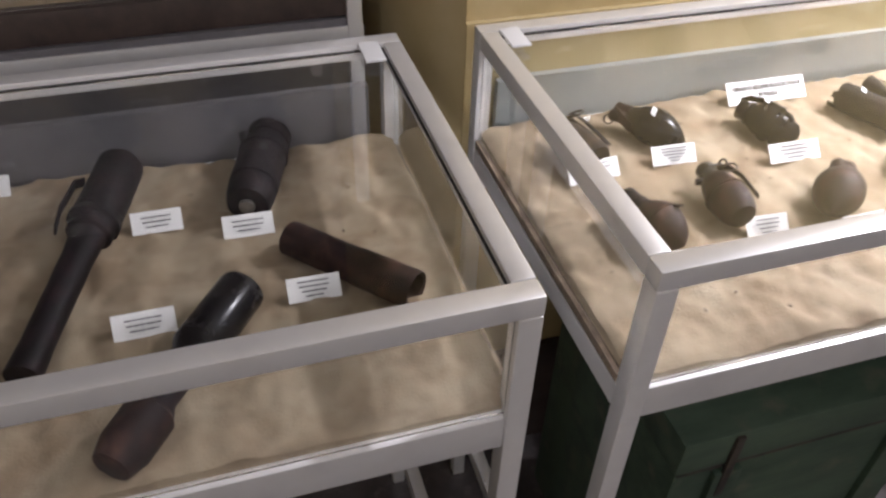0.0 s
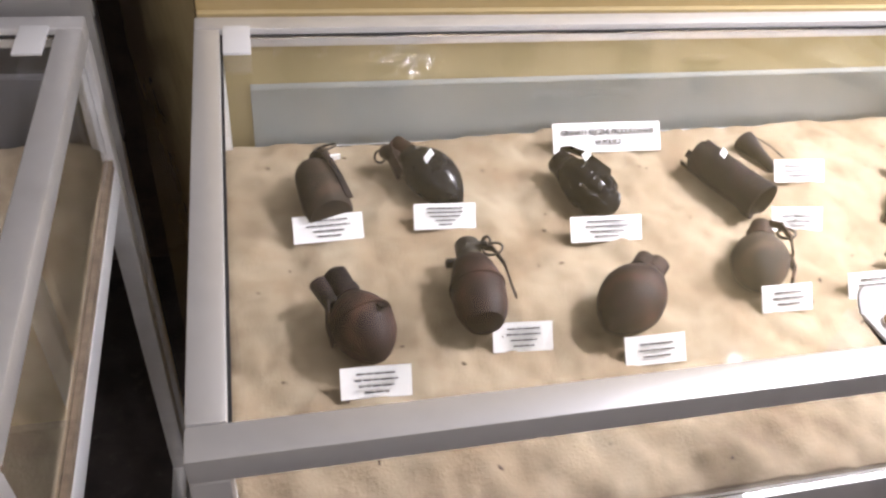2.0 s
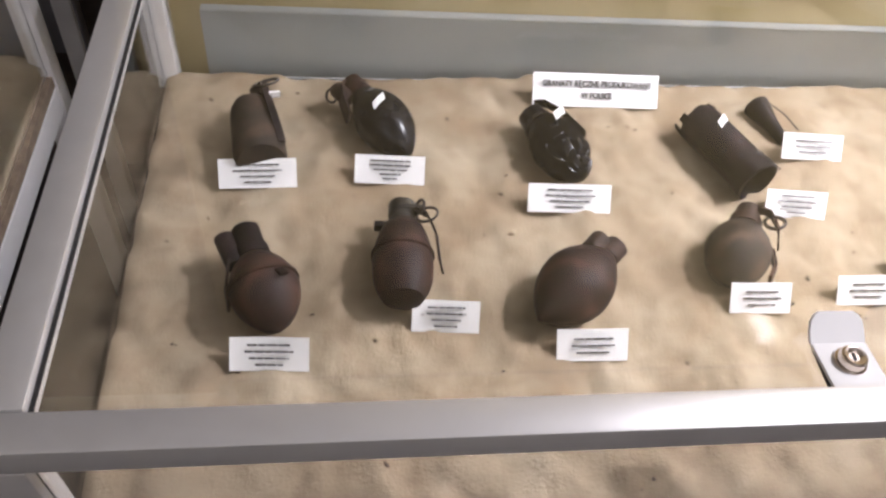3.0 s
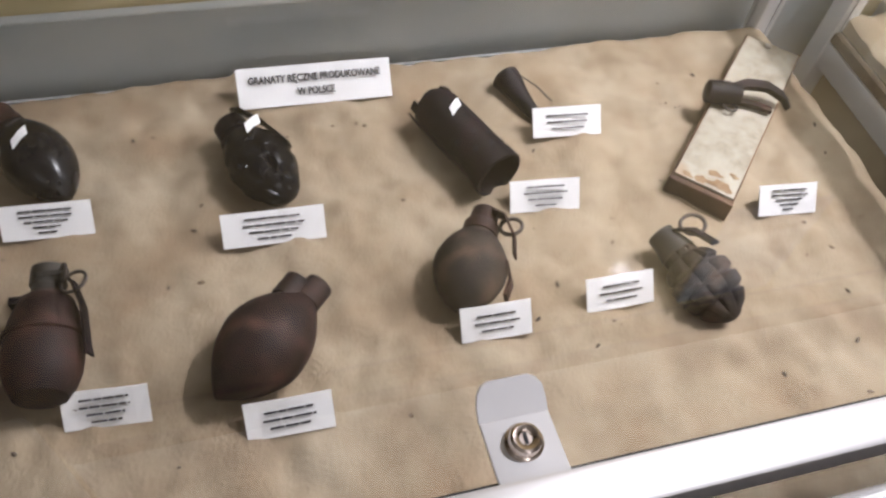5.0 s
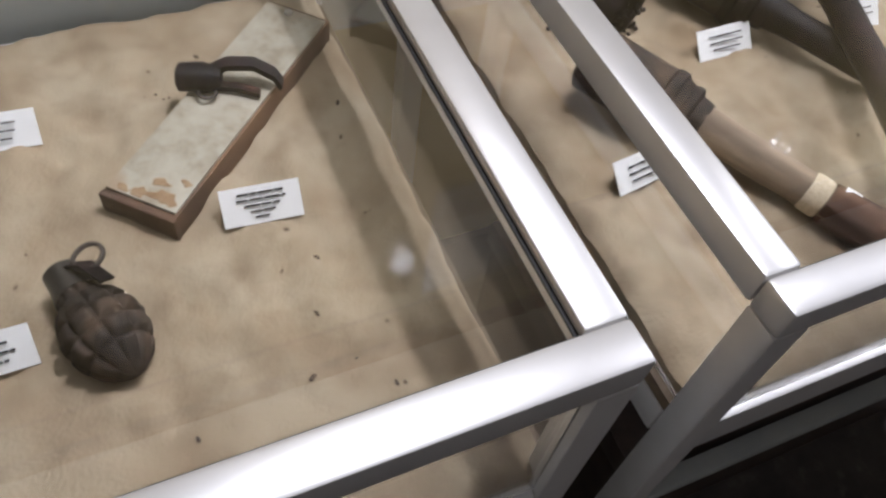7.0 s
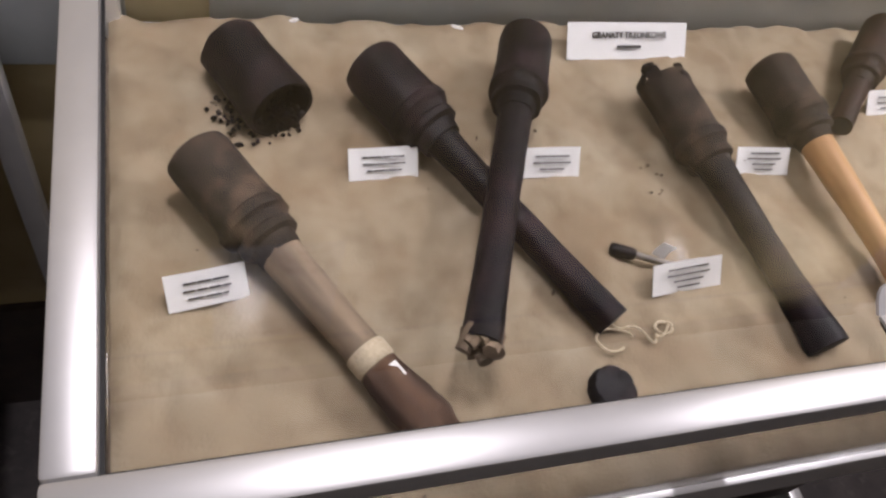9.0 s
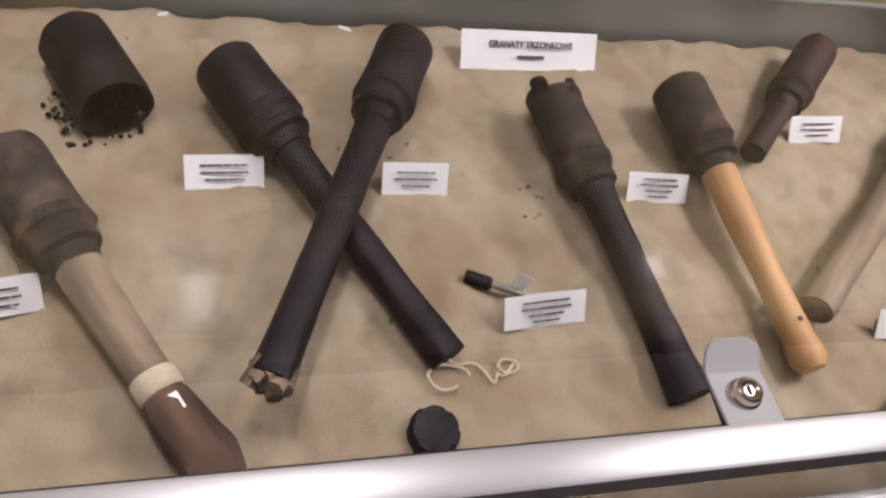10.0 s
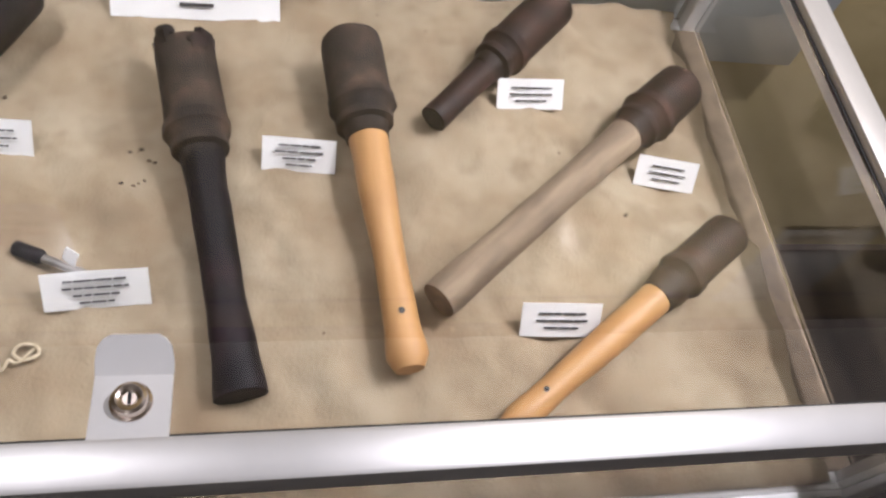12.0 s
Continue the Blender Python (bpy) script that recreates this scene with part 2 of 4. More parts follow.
def strip(points, width, thick, across=(0, 1, 0), bm=None):
    """A flat bent strip through points, its width along across."""
    bm = bm or bmesh.new()
    w = Vector(across).normalized() * width / 2
    pts = [Vector(p) for p in points]
    rows = []
    for i, p in enumerate(pts):
        d = (pts[min(i + 1, len(pts) - 1)] - pts[max(i - 1, 0)]).normalized()
        nrm = d.cross(w).normalized() * thick / 2
        rows.append([bm.verts.new(p + s * w + u * nrm) for s, u in ((-1, -1), (1, -1), (1, 1), (-1, 1))])
    for p, q in zip(rows, rows[1:]):
        for k in range(4):
            bm.faces.new((p[k], p[(k + 1) % 4], q[(k + 1) % 4], q[k]))
    bm.faces.new(rows[0][::-1])
    bm.faces.new(rows[-1])
    return bm


def cord(points, r, bm=None, sides=6):
    """A round cord through points."""
    bm = bm or bmesh.new()
    pts = [Vector(p) for p in points]
    rows = []
    for i, p in enumerate(pts):
        d = (pts[min(i + 1, len(pts) - 1)] - pts[max(i - 1, 0)]).normalized()
        turn = d.to_track_quat("Z", "Y").to_matrix()
        rows.append([bm.verts.new(p + turn @ Vector((r * math.cos(2 * math.pi * k / sides), r * math.sin(2 * math.pi * k / sides), 0))) for k in range(sides)])
    for p, q in zip(rows, rows[1:]):
        for k in range(sides):
            bm.faces.new((p[k], p[(k + 1) % sides], q[(k + 1) % sides], q[k]))
    bm.faces.new(rows[0][::-1])
    bm.faces.new(rows[-1])
    return bm


# ---- the room ----
WALL_Y = 0.503
structure(part("floor", box((-3.2, -3.0, -0.1), (4.6, 1.6, 0.0)), FLOOR), "dark worn linoleum floor under the display cases")
# out of view: a white ceiling added to bounce lamp light down
structure(part("ceiling", box((-3.2, -3.0, 2.9), (4.6, 1.6, 3.0)), WALL_WHITE), "unseen white ceiling, added to bounce light")
w = structure(part("wall_north", box((0.0, WALL_Y, 0.28), (4.4, WALL_Y + 0.4, 1.84)), WALL_YELLOW), "wall in glossy yellow oil paint behind the cases")
part("upper_wall", box((0.0, WALL_Y + 0.003, 1.90), (4.4, WALL_Y + 0.4, 2.9)), WALL_WHITE, w)
part("stripe", box((0.0, WALL_Y - 0.002, 1.84), (4.4, WALL_Y + 0.4, 1.90)), STRIPE, w)
part("skirting", box((0.0, WALL_Y - 0.012, 0.0), (4.4, WALL_Y + 0.4, 0.28)), SKIRTING_AND_SHADE, w)
# a low plaster ledge runs along the wall just above the case tops
part("ledge", box((0.0, WALL_Y - 0.010, 0.35), (4.4, WALL_Y, 0.925)), WALL_YELLOW, w, bevel=0.003)

# splayed side of the window niche and the niche behind the first case
bm = bmesh.new()
prism = [(-0.001, WALL_Y - 0.010), (-0.001, WALL_Y + 0.4), (-0.11, WALL_Y + 0.4), (-0.11, 0.76)]
low = [bm.verts.new((x, y, 0.0)) for x, y in prism]
top = [bm.verts.new((x, y, 2.9)) for x, y in prism]
for i in range(4):
    j = (i + 1) % 4
    bm.faces.new((low[i], low[j], top[j], top[i]))
bm.faces.new(low[::-1])
bm.faces.new(top)
structure(part("niche_jamb", bm, WALL_YELLOW), "splayed yellow painted side of the window niche")
# the rear wall takes the skirting's dark brown instead of the yellow
structure(part("wall_niche", box((-2.0, 1.12, 0.0), (-0.02, 1.25, 2.9)), SKIRTING_AND_SHADE), "dark rear wall of the window niche")
structure(part("wall_north_west", box((-3.0, WALL_Y, 0.0), (-1.7, 1.25, 2.9)), WALL_YELLOW), "yellow wall on the far side of the niche")
# three walls out of view, added to close the room and bounce light
structure(part("wall_west", box((-3.2, -3.0, 0.0), (-3.0, 1.6, 2.9)), WALL_YELLOW), "unseen yellow side wall, added to close the room")
structure(part("wall_east", box((4.4, -3.0, 0.0), (4.6, 1.6, 2.9)), WALL_YELLOW), "unseen yellow end wall, added to close the room")
structure(part("wall_south", box((-3.0, -3.0, 0.0), (4.4, -2.8, 2.9)), WALL_WHITE), "unseen pale wall across the aisle, added to bounce light")

# a thin dark line painted below the stripe
part("painted_line", box((0.0, WALL_Y - 0.0015, 1.735), (4.4, WALL_Y + 0.4, 1.742)), STRIPE, w)

# laminated printed sheets pinned to the wall over the stick grenades
for x, zt in ((1.045, 1.712), (2.300, 1.760)):
    t = thing("wall_notice", (x, WALL_Y - 0.0035, zt), "pale grey laminated printed sheet pinned to the yellow wall", "notice", "printed sheets on the wall")
    part("sheet", box((0, 0, -0.258), (0.182, 0.0015, 0)), LAMINATE, t, smooth=False)
    part("printed_line", box((0.02, -0.0008, -0.016), (0.11, -0.0002, -0.011)), INK, t, smooth=False)
    for k in range(7):
        part("printed_line", box((0.02, -0.0008, -0.19 - 0.008 * k), (0.16 - 0.03 * (k % 3), -0.0002, -0.1865 - 0.008 * k)), INK, t, smooth=False)

# pale boards fixed to the wall behind each case
for a, b, zt in ((0.045, 0.985, 0.846), (1.055, 2.06, 0.834), (-0.99, -0.13, 0.858)):
    y = WALL_Y - 0.024 if a > 0 else 0.49
    structure(part("backing_board", box((a, y, zt - 0.125), (b, y + 0.012, zt)), BOARD if a > 0 else GREY_PANEL, bevel=0.0015), "grey laminate board behind the display case")


# ---- display cases ----
RAIL = 0.0225


def display_case(x0, x1, y0, y1, top, label, clip_at=(), lock_x=None):
    w, d = x1 - x0, y1 - y0
    c = thing("display_case", (x0, y0, 0), label, "display case", "glass display cases in a row")
    r, bv = RAIL, 0.0028

    def rail(name, a, b, mat_=ALU, lab=""):
        return part(name, box(a, b), mat_, c, lab, bevel=bv)
    g = 0.0004
    rail("top_rail", (0, 0, top - r), (w, r, top))
    rail("top_rail", (0, d - r, top - r), (w, d, top))
    rail("top_rail", (0, r + g, top - r), (r, d - r - g, top))
    rail("top_rail", (w - r, r + g, top - r), (w, d - r - g, top))
    for x in (0, w - r):
        for y in (0, d - r):
            rail("leg", (x, y, 0), (x + r, y + r, top - r - g))
    lo, hi = 0.742, 0.785
    rail("lower_rail", (r + g, 0.001, lo), (w - r - g, r, hi))
    rail("lower_rail", (r + g, d - r, lo), (w - r - g, d - 0.001, hi))
    rail("lower_rail", (0.001, r + g, lo), (r, d - r - g, hi - 0.013))
    rail("lower_rail", (w - r, r + g, lo), (w - 0.001, d - r - g, hi - 0.013))
    rail("stretcher", (0.001, r + g, 0.16), (r, d - r - g, 0.19))
    rail("stretcher", (w - r, r + g, 0.16), (w - 0.001, d - r - g, 0.19))
    part("base_board", box((0.002, r + g, hi - 0.012), (w - 0.002, d - r - g, hi - 0.001)), BASE, c)
    t = 0.004
    panes = [((r + 0.001, r + 0.001, top - 0.0125), (w - r - 0.001, d - r - 0.001, top - 0.0085)),
             ((r, 0.006, hi + 0.001), (w - r, 0.006 + t, top - r)), ((r, d - 0.010, hi + 0.001), (w - r, d - 0.010 + t, top - r)),
             ((0.006, r, hi + 0.001), (0.006 + t, d - r, top - r)), ((w - 0.010, r, hi + 0.001), (w - 0.010 + t, d - r, top - r))]
    for a, b in panes:
        p = part("glass_pane", box(a, b), GLASS, c, smooth=False)
        p.visible_shadow = False
    k = 0.0022
    za, zb = top - 0.0082, top - 0.0066
    for a, b in (((r, r, za), (w - r, r + k, zb)), ((r, d - r - k, za), (w - r, d - r, zb)),
                 ((r, r + k, za), (r + k, d - r - k, zb)), ((w - r - k, r + k, za), (w - r, d - r - k, zb))):
        part("gasket", box(a, b), GASKET, c, smooth=False)
    for x in clip_at:
        part("hinge_clip", box((x, d - r - 0.044, top - 0.002), (x + 0.024, d - r + 0.004, top + 0.001)), PLASTIC, c, "white plastic hinge clip", bevel=0.001)
    if lock_x is not None:
        x, z = lock_x, top - 0.008
        lk = part("lock", strip([(x, r - 0.004, z + 0.006), (x, r + 0.002, z + 0.0045), (x, r + 0.030, z + 0.0015)], 0.034, 0.0025, (1, 0, 0)), PLASTIC, c, "white cam lock plate", bevel=0.0008)
        bm = bmesh.new()
        rows = []
        for yy, zz, half in ((0.0302, 0.002, 0.017), (0.036, 0.006, 0.017), (0.041, 0.0095, 0.016), (0.0440, 0.0115, 0.0135), (0.0455, 0.0125, 0.010)):
            rows.append([bm.verts.new((x + sx * half, r + yy + dyy, z + zz + dzz)) for sx, dyy, dzz in ((-1, 0, 0), (1, 0, 0), (1, 0.0012, -0.0016), (-1, 0.0012, -0.0016))])
        for p, q in zip(rows, rows[1:]):
            for k in range(4):
                bm.faces.new((p[k], p[(k + 1) % 4], q[(k + 1) % 4], q[k]))
        bm.faces.new(rows[0][::-1])
        bm.faces.new(rows[-1])
        part("flap", bm, PLASTIC, lk, smooth=False)
        part("lock_body", box((x - 0.0155, r + 0.001, z - 0.0035), (x + 0.0155, r + 0.028, z + 0.0005)), IRON, lk, bevel=0.0008)
        part("lock_cylinder", lathe([(0, 0.0092), (0.003, 0.0092), (0.0038, 0.0080), (0.0075, 0.0074), (0.0084, 0.0060), (0.0080, 0.0042), (0.0066, 0.0030)], 26, m=pose(x, r + 0.0165, z + 0.003)),
             CHROME, lk, "chrome lock cylinder")
        part("keyhole", box((x - 0.0007, r + 0.0140, z + 0.0098), (x + 0.0007, r + 0.0190, z + 0.0104)), INK, lk, smooth=False)
    return c


display_case(-0.975, -0.095, 0.005, 0.479, 0.932, "aluminium framed glass case with a sand bed, beside the niche", clip_at=(0.828,))
display_case(0.0, 0.882, 0.0, 0.465, 0.937, "aluminium framed glass case of hand grenades on sand", clip_at=(0.025,), lock_x=0.459)
display_case(0.961, 1.902, 0.0, 0.465, 0.926, "aluminium framed glass case of stick grenades on sand", lock_x=0.472)


# ---- sand ----
def sand_height(x, y):
    h = 0.0042 * noise.noise(Vector((x * 9, y * 9, 3.1))) + 0.0062 * noise.noise(Vector((x * 34 + y * 11, y * 27, 7.7))) + 0.0024 * abs(noise.noise(Vector((x * 48, y * 40 - x * 12, 9.1)))) + 0.0022 * noise.noise(Vector((x * 75, y * 70, 1.2)))
    return 0.799 + h + 0.004 * noise.noise(Vector((x * 7, 0.5, 8.8))) * max(0.0, 1 - y / 0.06)


def sand_bed(x0, x1, y0, y1, label, ragged=0.006):
    nx, ny = int((x1 - x0) / 0.005), int((y1 - y0) / 0.005)
    bm = bmesh.new()
    rows = []
    for j in range(ny + 1):
        v = j / ny
        row = []
        for i in range(nx + 1):
            u = i / nx
            x, y = x0 + (x1 - x0) * u, y0 + (y1 - y0) * v
            ex = ragged * (noise.noise(Vector((0.3, y * 14, x0))) + 0.4 * noise.noise(Vector((0.9, y * 55, x0))))
            ey = (0.0 if v < 0.5 else 0.0075) * (noise.noise(Vector((x * 6, 0.4 + v, 2.2))) + 0.35 * noise.noise(Vector((x * 40, 0.4 + v, 5))))
            x += ex * (1 if u > 0.5 else 0) * abs(2 * u - 1) ** 6
            y += ey * abs(2 * v - 1) ** 6
            z = sand_height(x, y)
            edge = min(u * (x1 - x0), (1 - u) * (x1 - x0), v * (y1 - y0), (1 - v) * (y1 - y0))
            if edge < 0.010:
                z -= 0.005 * (1 - edge / 0.010) ** 2
            row.append(bm.verts.new((x, y, z)))
        rows.append(row)
    for p, q in zip(rows, rows[1:]):
        for i in range(nx):
            bm.faces.new((p[i], p[i + 1], q[i + 1], q[i]))
    rim = rows[0] + [r[-1] for r in rows[1:]] + rows[-1][-2::-1] + [r[0] for r in rows[-2:0:-1]]
    foot = [bm.verts.new((v.co.x, v.co.y, 0.7845)) for v in rim]
    for i in range(len(rim)):
        j = (i + 1) % len(rim)
        bm.faces.new((rim[i], foot[i], foot[j], rim[j]))
    bm.faces.new(foot[::-1])
    return tagged(part("sand_bed", bm, SAND), label, "sand", "", "stuff")


sand_bed(-0.963, -0.107, 0.019, 0.468, "beige sand bed with faint furrows under the exhibits", ragged=0.0)
sand_bed(0.0115, 0.8705, 0.0125, 0.452, "raked beige sand bed under the hand grenades", ragged=0.0)
sand_bed(0.9735, 1.866, 0.0125, 0.454, "beige sand bed with ragged edge under the stick grenades", ragged=0.012)

bm = bmesh.new()
rng = random.Random(4)
for n_, (xa, xb) in ((30, (-0.9, -0.13)), (60, (0.04, 0.85)), (34, (1.0, 1.85))):
    for _ in range(n_):
        x, y, s = rng.uniform(xa, xb), rng.uniform(0.02, 0.43) ** 1.0, rng.uniform(0.0006, 0.0017)
        made = bmesh.ops.create_icosphere(bm, subdivisions=1, radius=s)["verts"]
        k = rng.uniform(1, 2.4)
        a = rng.uniform(0, 3.14)
        for v in made:
            p = Vector((v.co.x * k, v.co.y, v.co.z * 0.7))
            v.co = Vector((x + p.x * math.cos(a) - p.y * math.sin(a), y + p.x * math.sin(a) + p.y * math.cos(a), sand_height(x, y) + p.z + s * 0.2))
for x, y in ((1.398, 0.268), (1.406, 0.269), (1.412, 0.259), (1.395, 0.239), (1.402, 0.238), (0.432, 0.376), (0.445, 0.349), (0.45, 0.373), (0.564, 0.247), (0.56, 0.195), (0.575, 0.142), (0.595, 0.155), (0.834, 0.21), (0.434, 0.119), (0.319, 0.311), (0.763, 0.106), (0.728, 0.384), (0.732, 0.353), (0.037, 0.236), (0.054, 0.145), (0.434, 0.119), (0.565, 0.195)):
    for k in range(2):
        s_ = rng.uniform(0.0006, 0.0015)
        made = bmesh.ops.create_icosphere(bm, subdivisions=1, radius=s_)["verts"]
        off = Vector((x + rng.uniform(-0.004, 0.004), y + rng.uniform(-0.002, 0.002), sand_height(x, y) + s_ * 0.3))
        for v in made:
            v.co = Vector((v.co.x * 1.5, v.co.y, v.co.z * 0.7)) + off
tagged(part("sand_debris", bm, GRIT), "dark crumbs and specks scattered over the sand", "debris", "", "stuff")


# ---- cards ----
def text_mesh(words, size, parent, at, width=None):
    data = bpy.data.curves.new("lettering", "FONT")
    data.body, data.size, data.align_x, data.align_y = words, size, "CENTER", "CENTER"
    data.offset, data.extrude = 0.00025, 0.0002
    tmp = bpy.data.objects.new("lettering_curve", data)
    scene.collection.objects.link(tmp)
    bpy.context.view_layer.update()
    me = bpy.data.meshes.new_from_object(tmp.evaluated_get(bpy.context.evaluated_depsgraph_get()))
    bpy.data.objects.remove(tmp)
    xs = [v.co.x for v in me.vertices]
    k = width / (max(xs) - min(xs)) if width else 1.0
    for v in me.vertices:
        v.co = K * (Vector((v.co.x * k, v.co.y, v.co.z)) + Vector(at))
    me.materials.clear()
    me.materials.append(INK)
    ob = new("lettering", me)
    ob.parent = parent
    return ob


def card(x, y, w, turn, lines=3, h=0.0245, tilt=48, label="small white caption card with printed lines, propped on sand", words=None, seed=0):
    a = radians(turn)
    z = max(sand_height(x + w * s * math.cos(a), y + w * s * math.sin(a)) for s in (0, 0.2, 0.4, 0.6, 0.8, 1)) - 0.0005
    c = thing("caption_card", (x + w / 2 * math.cos(a), y + w / 2 * math.sin(a), z), label, "card", "caption cards on the sand", (tilt, 0, turn))
    bm = bmesh.new()
    n = 6
    grid = [[bm.verts.new((-w / 2 + w * i / n, h * j, 0.0009 * math.sin(math.pi * i / n + seed) + 0.0006 * j * math.cos(seed * 2 + i))) for i in range(n + 1)] for j in (0, 1)]
    back = [[bm.verts.new(v.co + Vector((0, 0, -0.0009))) for v in row] for row in grid]
    for i in range(n):
        bm.faces.new((grid[0][i], grid[0][i + 1], grid[1][i + 1], grid[1][i]))
        bm.faces.new((back[0][i + 1], back[0][i], back[1][i], back[1][i + 1]))
        bm.faces.new((grid[0][i + 1], grid[0][i], back[0][i], back[0][i + 1]))
        bm.faces.new((grid[1][i], grid[1][i + 1], back[1][i + 1], back[1][i]))
    bm.faces.new((grid[0][0], grid[1][0], back[1][0], back[0][0]))
    bm.faces.new((grid[1][n], grid[0][n], back[0][n], back[1][n]))
    part("sheet", bm, PAPER, c, smooth=False)
    part("prop", box((-w * 0.42, h * 0.2, -0.0075), (-w * 0.30, h * 0.55, -0.0012)), BASE, c, smooth=False)
    rng = random.Random(int(seed * 10) + lines)
    if words:
        for text, size, yy, width in words:
            if text:
                text_mesh(text, size, c, (0, yy, 0.0022), width)
            else:
                part("printed_line", box((-width / 2, yy - 0.0014, 0.0017), (width / 2, yy + 0.0014, 0.0022)), INK, c, smooth=False)
        return c
    step = min(0.0052, h * 0.78 / lines)
    for k in range(lines):
        yy = h / 2 + (lines - 1) / 2 * step - k * step
        half = w * (0.38 - 0.07 * k if k else 0.30) * rng.uniform(0.88, 1.05)
        half = max(half, w * 0.10)
        bm = bmesh.new()
        xx = -half
        while xx < half - 0.001:
            ww = min(rng.uniform(0.004, 0.011), half - xx)
            box((xx, yy - 0.0006, 0.0014), (xx + ww, yy + 0.0006, 0.0020), bm)
            xx += ww + 0.0009
        part("printed_line", bm, INK, c, smooth=False)
    return c


CARDS = [(0.074, 0.293, 0.064, 2, 4), (0.186, 0.301, 0.060, -3, 5), (0.332, 0.267, 0.073, -2, 4), (0.588, 0.333, 0.060, -4, 3), (0.546, 0.262, 0.056, -5, 4),
         (0.096, 0.120, 0.055, -2, 4), (0.226, 0.152, 0.051, -3, 4), (0.332, 0.121, 0.054, 0, 3), (0.479, 0.159, 0.050, -1, 3), (0.574, 0.166, 0.052, 0, 3),
         (0.743, 0.223, 0.051, -5, 5),
         (1.009, 0.166, 0.052, 8, 3), (1.142, 0.266, 0.055, 1, 3), (1.283, 0.262, 0.051, -1, 3), (1.356, 0.143, 0.063, 5, 4), (1.486, 0.255, 0.053, -3, 4),
         (1.672, 0.319, 0.056, 2, 3), (1.776, 0.250, 0.050, -10, 3), (1.659, 0.119, 0.057, -2, 3),
         (-0.428, 0.331, 0.053, -1, 3), (-0.334, 0.296, 0.054, -2, 3), (-0.282, 0.181, 0.053, -2, 4), (-0.445, 0.172, 0.057, 0, 3), (-0.61, 0.474 - 0.03, 0.051, -6, 3)]
for i, (x, y, w_, turn, lines) in enumerate(CARDS):
    card(x, y, w_, turn, lines, seed=i * 0.7)
card(0.358, 0.403, 0.126, -1, h=0.032, label="wide white heading card with bold capitals on the sand", words=[("GRANATY RĘCZNE PRODUKOWANE", 0.0078, 0.0215, 0.108), ("W POLSCE", 0.0078, 0.0105, 0.031)], seed=1.3)
card(1.370, 0.400, 0.130, 1, h=0.034, label="wide white heading card with bold capitals on the sand", words=[("GRANATY TRZONKOWE", 0.0080, 0.022, 0.080), (None, 0, 0.0115, 0.026)], seed=2.2)


# ---- exhibits ----
def laid(name, p0, p1, label, category, group="", roll=0.0):
    """A thing whose local z runs from p0 to p1, with local x as near to upright as it can be."""
    p0, p1 = Vector(p0), Vector(p1)
    z = (p1 - p0).normalized()
    y = z.cross(Vector((0, 0, 1))).normalized()
    x = y.cross(z).normalized()
    m = Matrix((x, y, z)).transposed().to_4x4()
    ob = new(name)
    ob.empty_display_size = 0.02
    k = 0.93 if name == "hand_grenade" else 1.0
    ob.matrix_world = Matrix.Translation(K * (p0 + (1 - k) * 0.55 * (p1 - p0))) @ m @ pose(0, 0, 0, 0, 0, roll) @ Matrix.Scale(k, 4)
    return tagged(ob, label, category, group), (p1 - p0).length


def rounded_can(length, r, lip=0.004, taper=0.94):
    return [(0, r * 0.55), (0.0015, r * 0.84), (lip, r * 0.97), (lip * 2.2, r), (length * 0.5, r), (length * 0.86, r), (length * 0.93, r * taper), (length, r * 0.70)]


def stick_grenade(p0, p1, label, head_len, head_r, handle, head_mat, handle_mat, collar=0.72, wobble=0.05, seed=0.0, handle_name="handle"):
    """handle: (share of the handle's length, radius) pairs."""
    p0 = Vector(p0) + (Vector(p1) - Vector(p0)).normalized() * 0.012
    p0, p1 = p0 - Vector((0, 0, 0.003)), Vector(p1) - Vector((0, 0, 0.002))
    head_r, handle = head_r * 0.765, [(s, hr * 0.74) for s, hr in handle]
    t, total = laid("stick_grenade", p0, p1, label, "grenade", "stick grenades")
    part("head", lathe(rounded_can(head_len, head_r), 36, wobble, seed), head_mat, t)
    neck = head_len
    cr = head_r * collar
    part("collar", lathe([(neck - 0.014, head_r * 0.985), (neck - 0.012, head_r * 1.065), (neck - 0.005, head_r * 1.075), (neck - 0.003, head_r * 0.95), (neck + 0.003, head_r * 0.86),
                          (neck + 0.005, head_r * 0.92), (neck + 0.010, head_r * 0.90), (neck + 0.012, cr), (neck + 0.022, cr * 0.90)], 36, wobble * 1.4, seed + 2), head_mat, t)
    z0 = neck + 0.006
    prof = []
    fine = 22
    for i in range(fine + 1):
        s = i / fine
        for (sa, ra), (sb, rb) in zip(handle, handle[1:]):
            if sa <= s <= sb:
                k = (s - sa) / (sb - sa)
                k = k * k * (3 - 2 * k)
                prof.append((z0 + s * (total - z0), ra + (rb - ra) * k))
                break
    part(handle_name, lathe(prof, 28, wobble * 0.8, seed + 5), handle_mat, t)
    return t, total


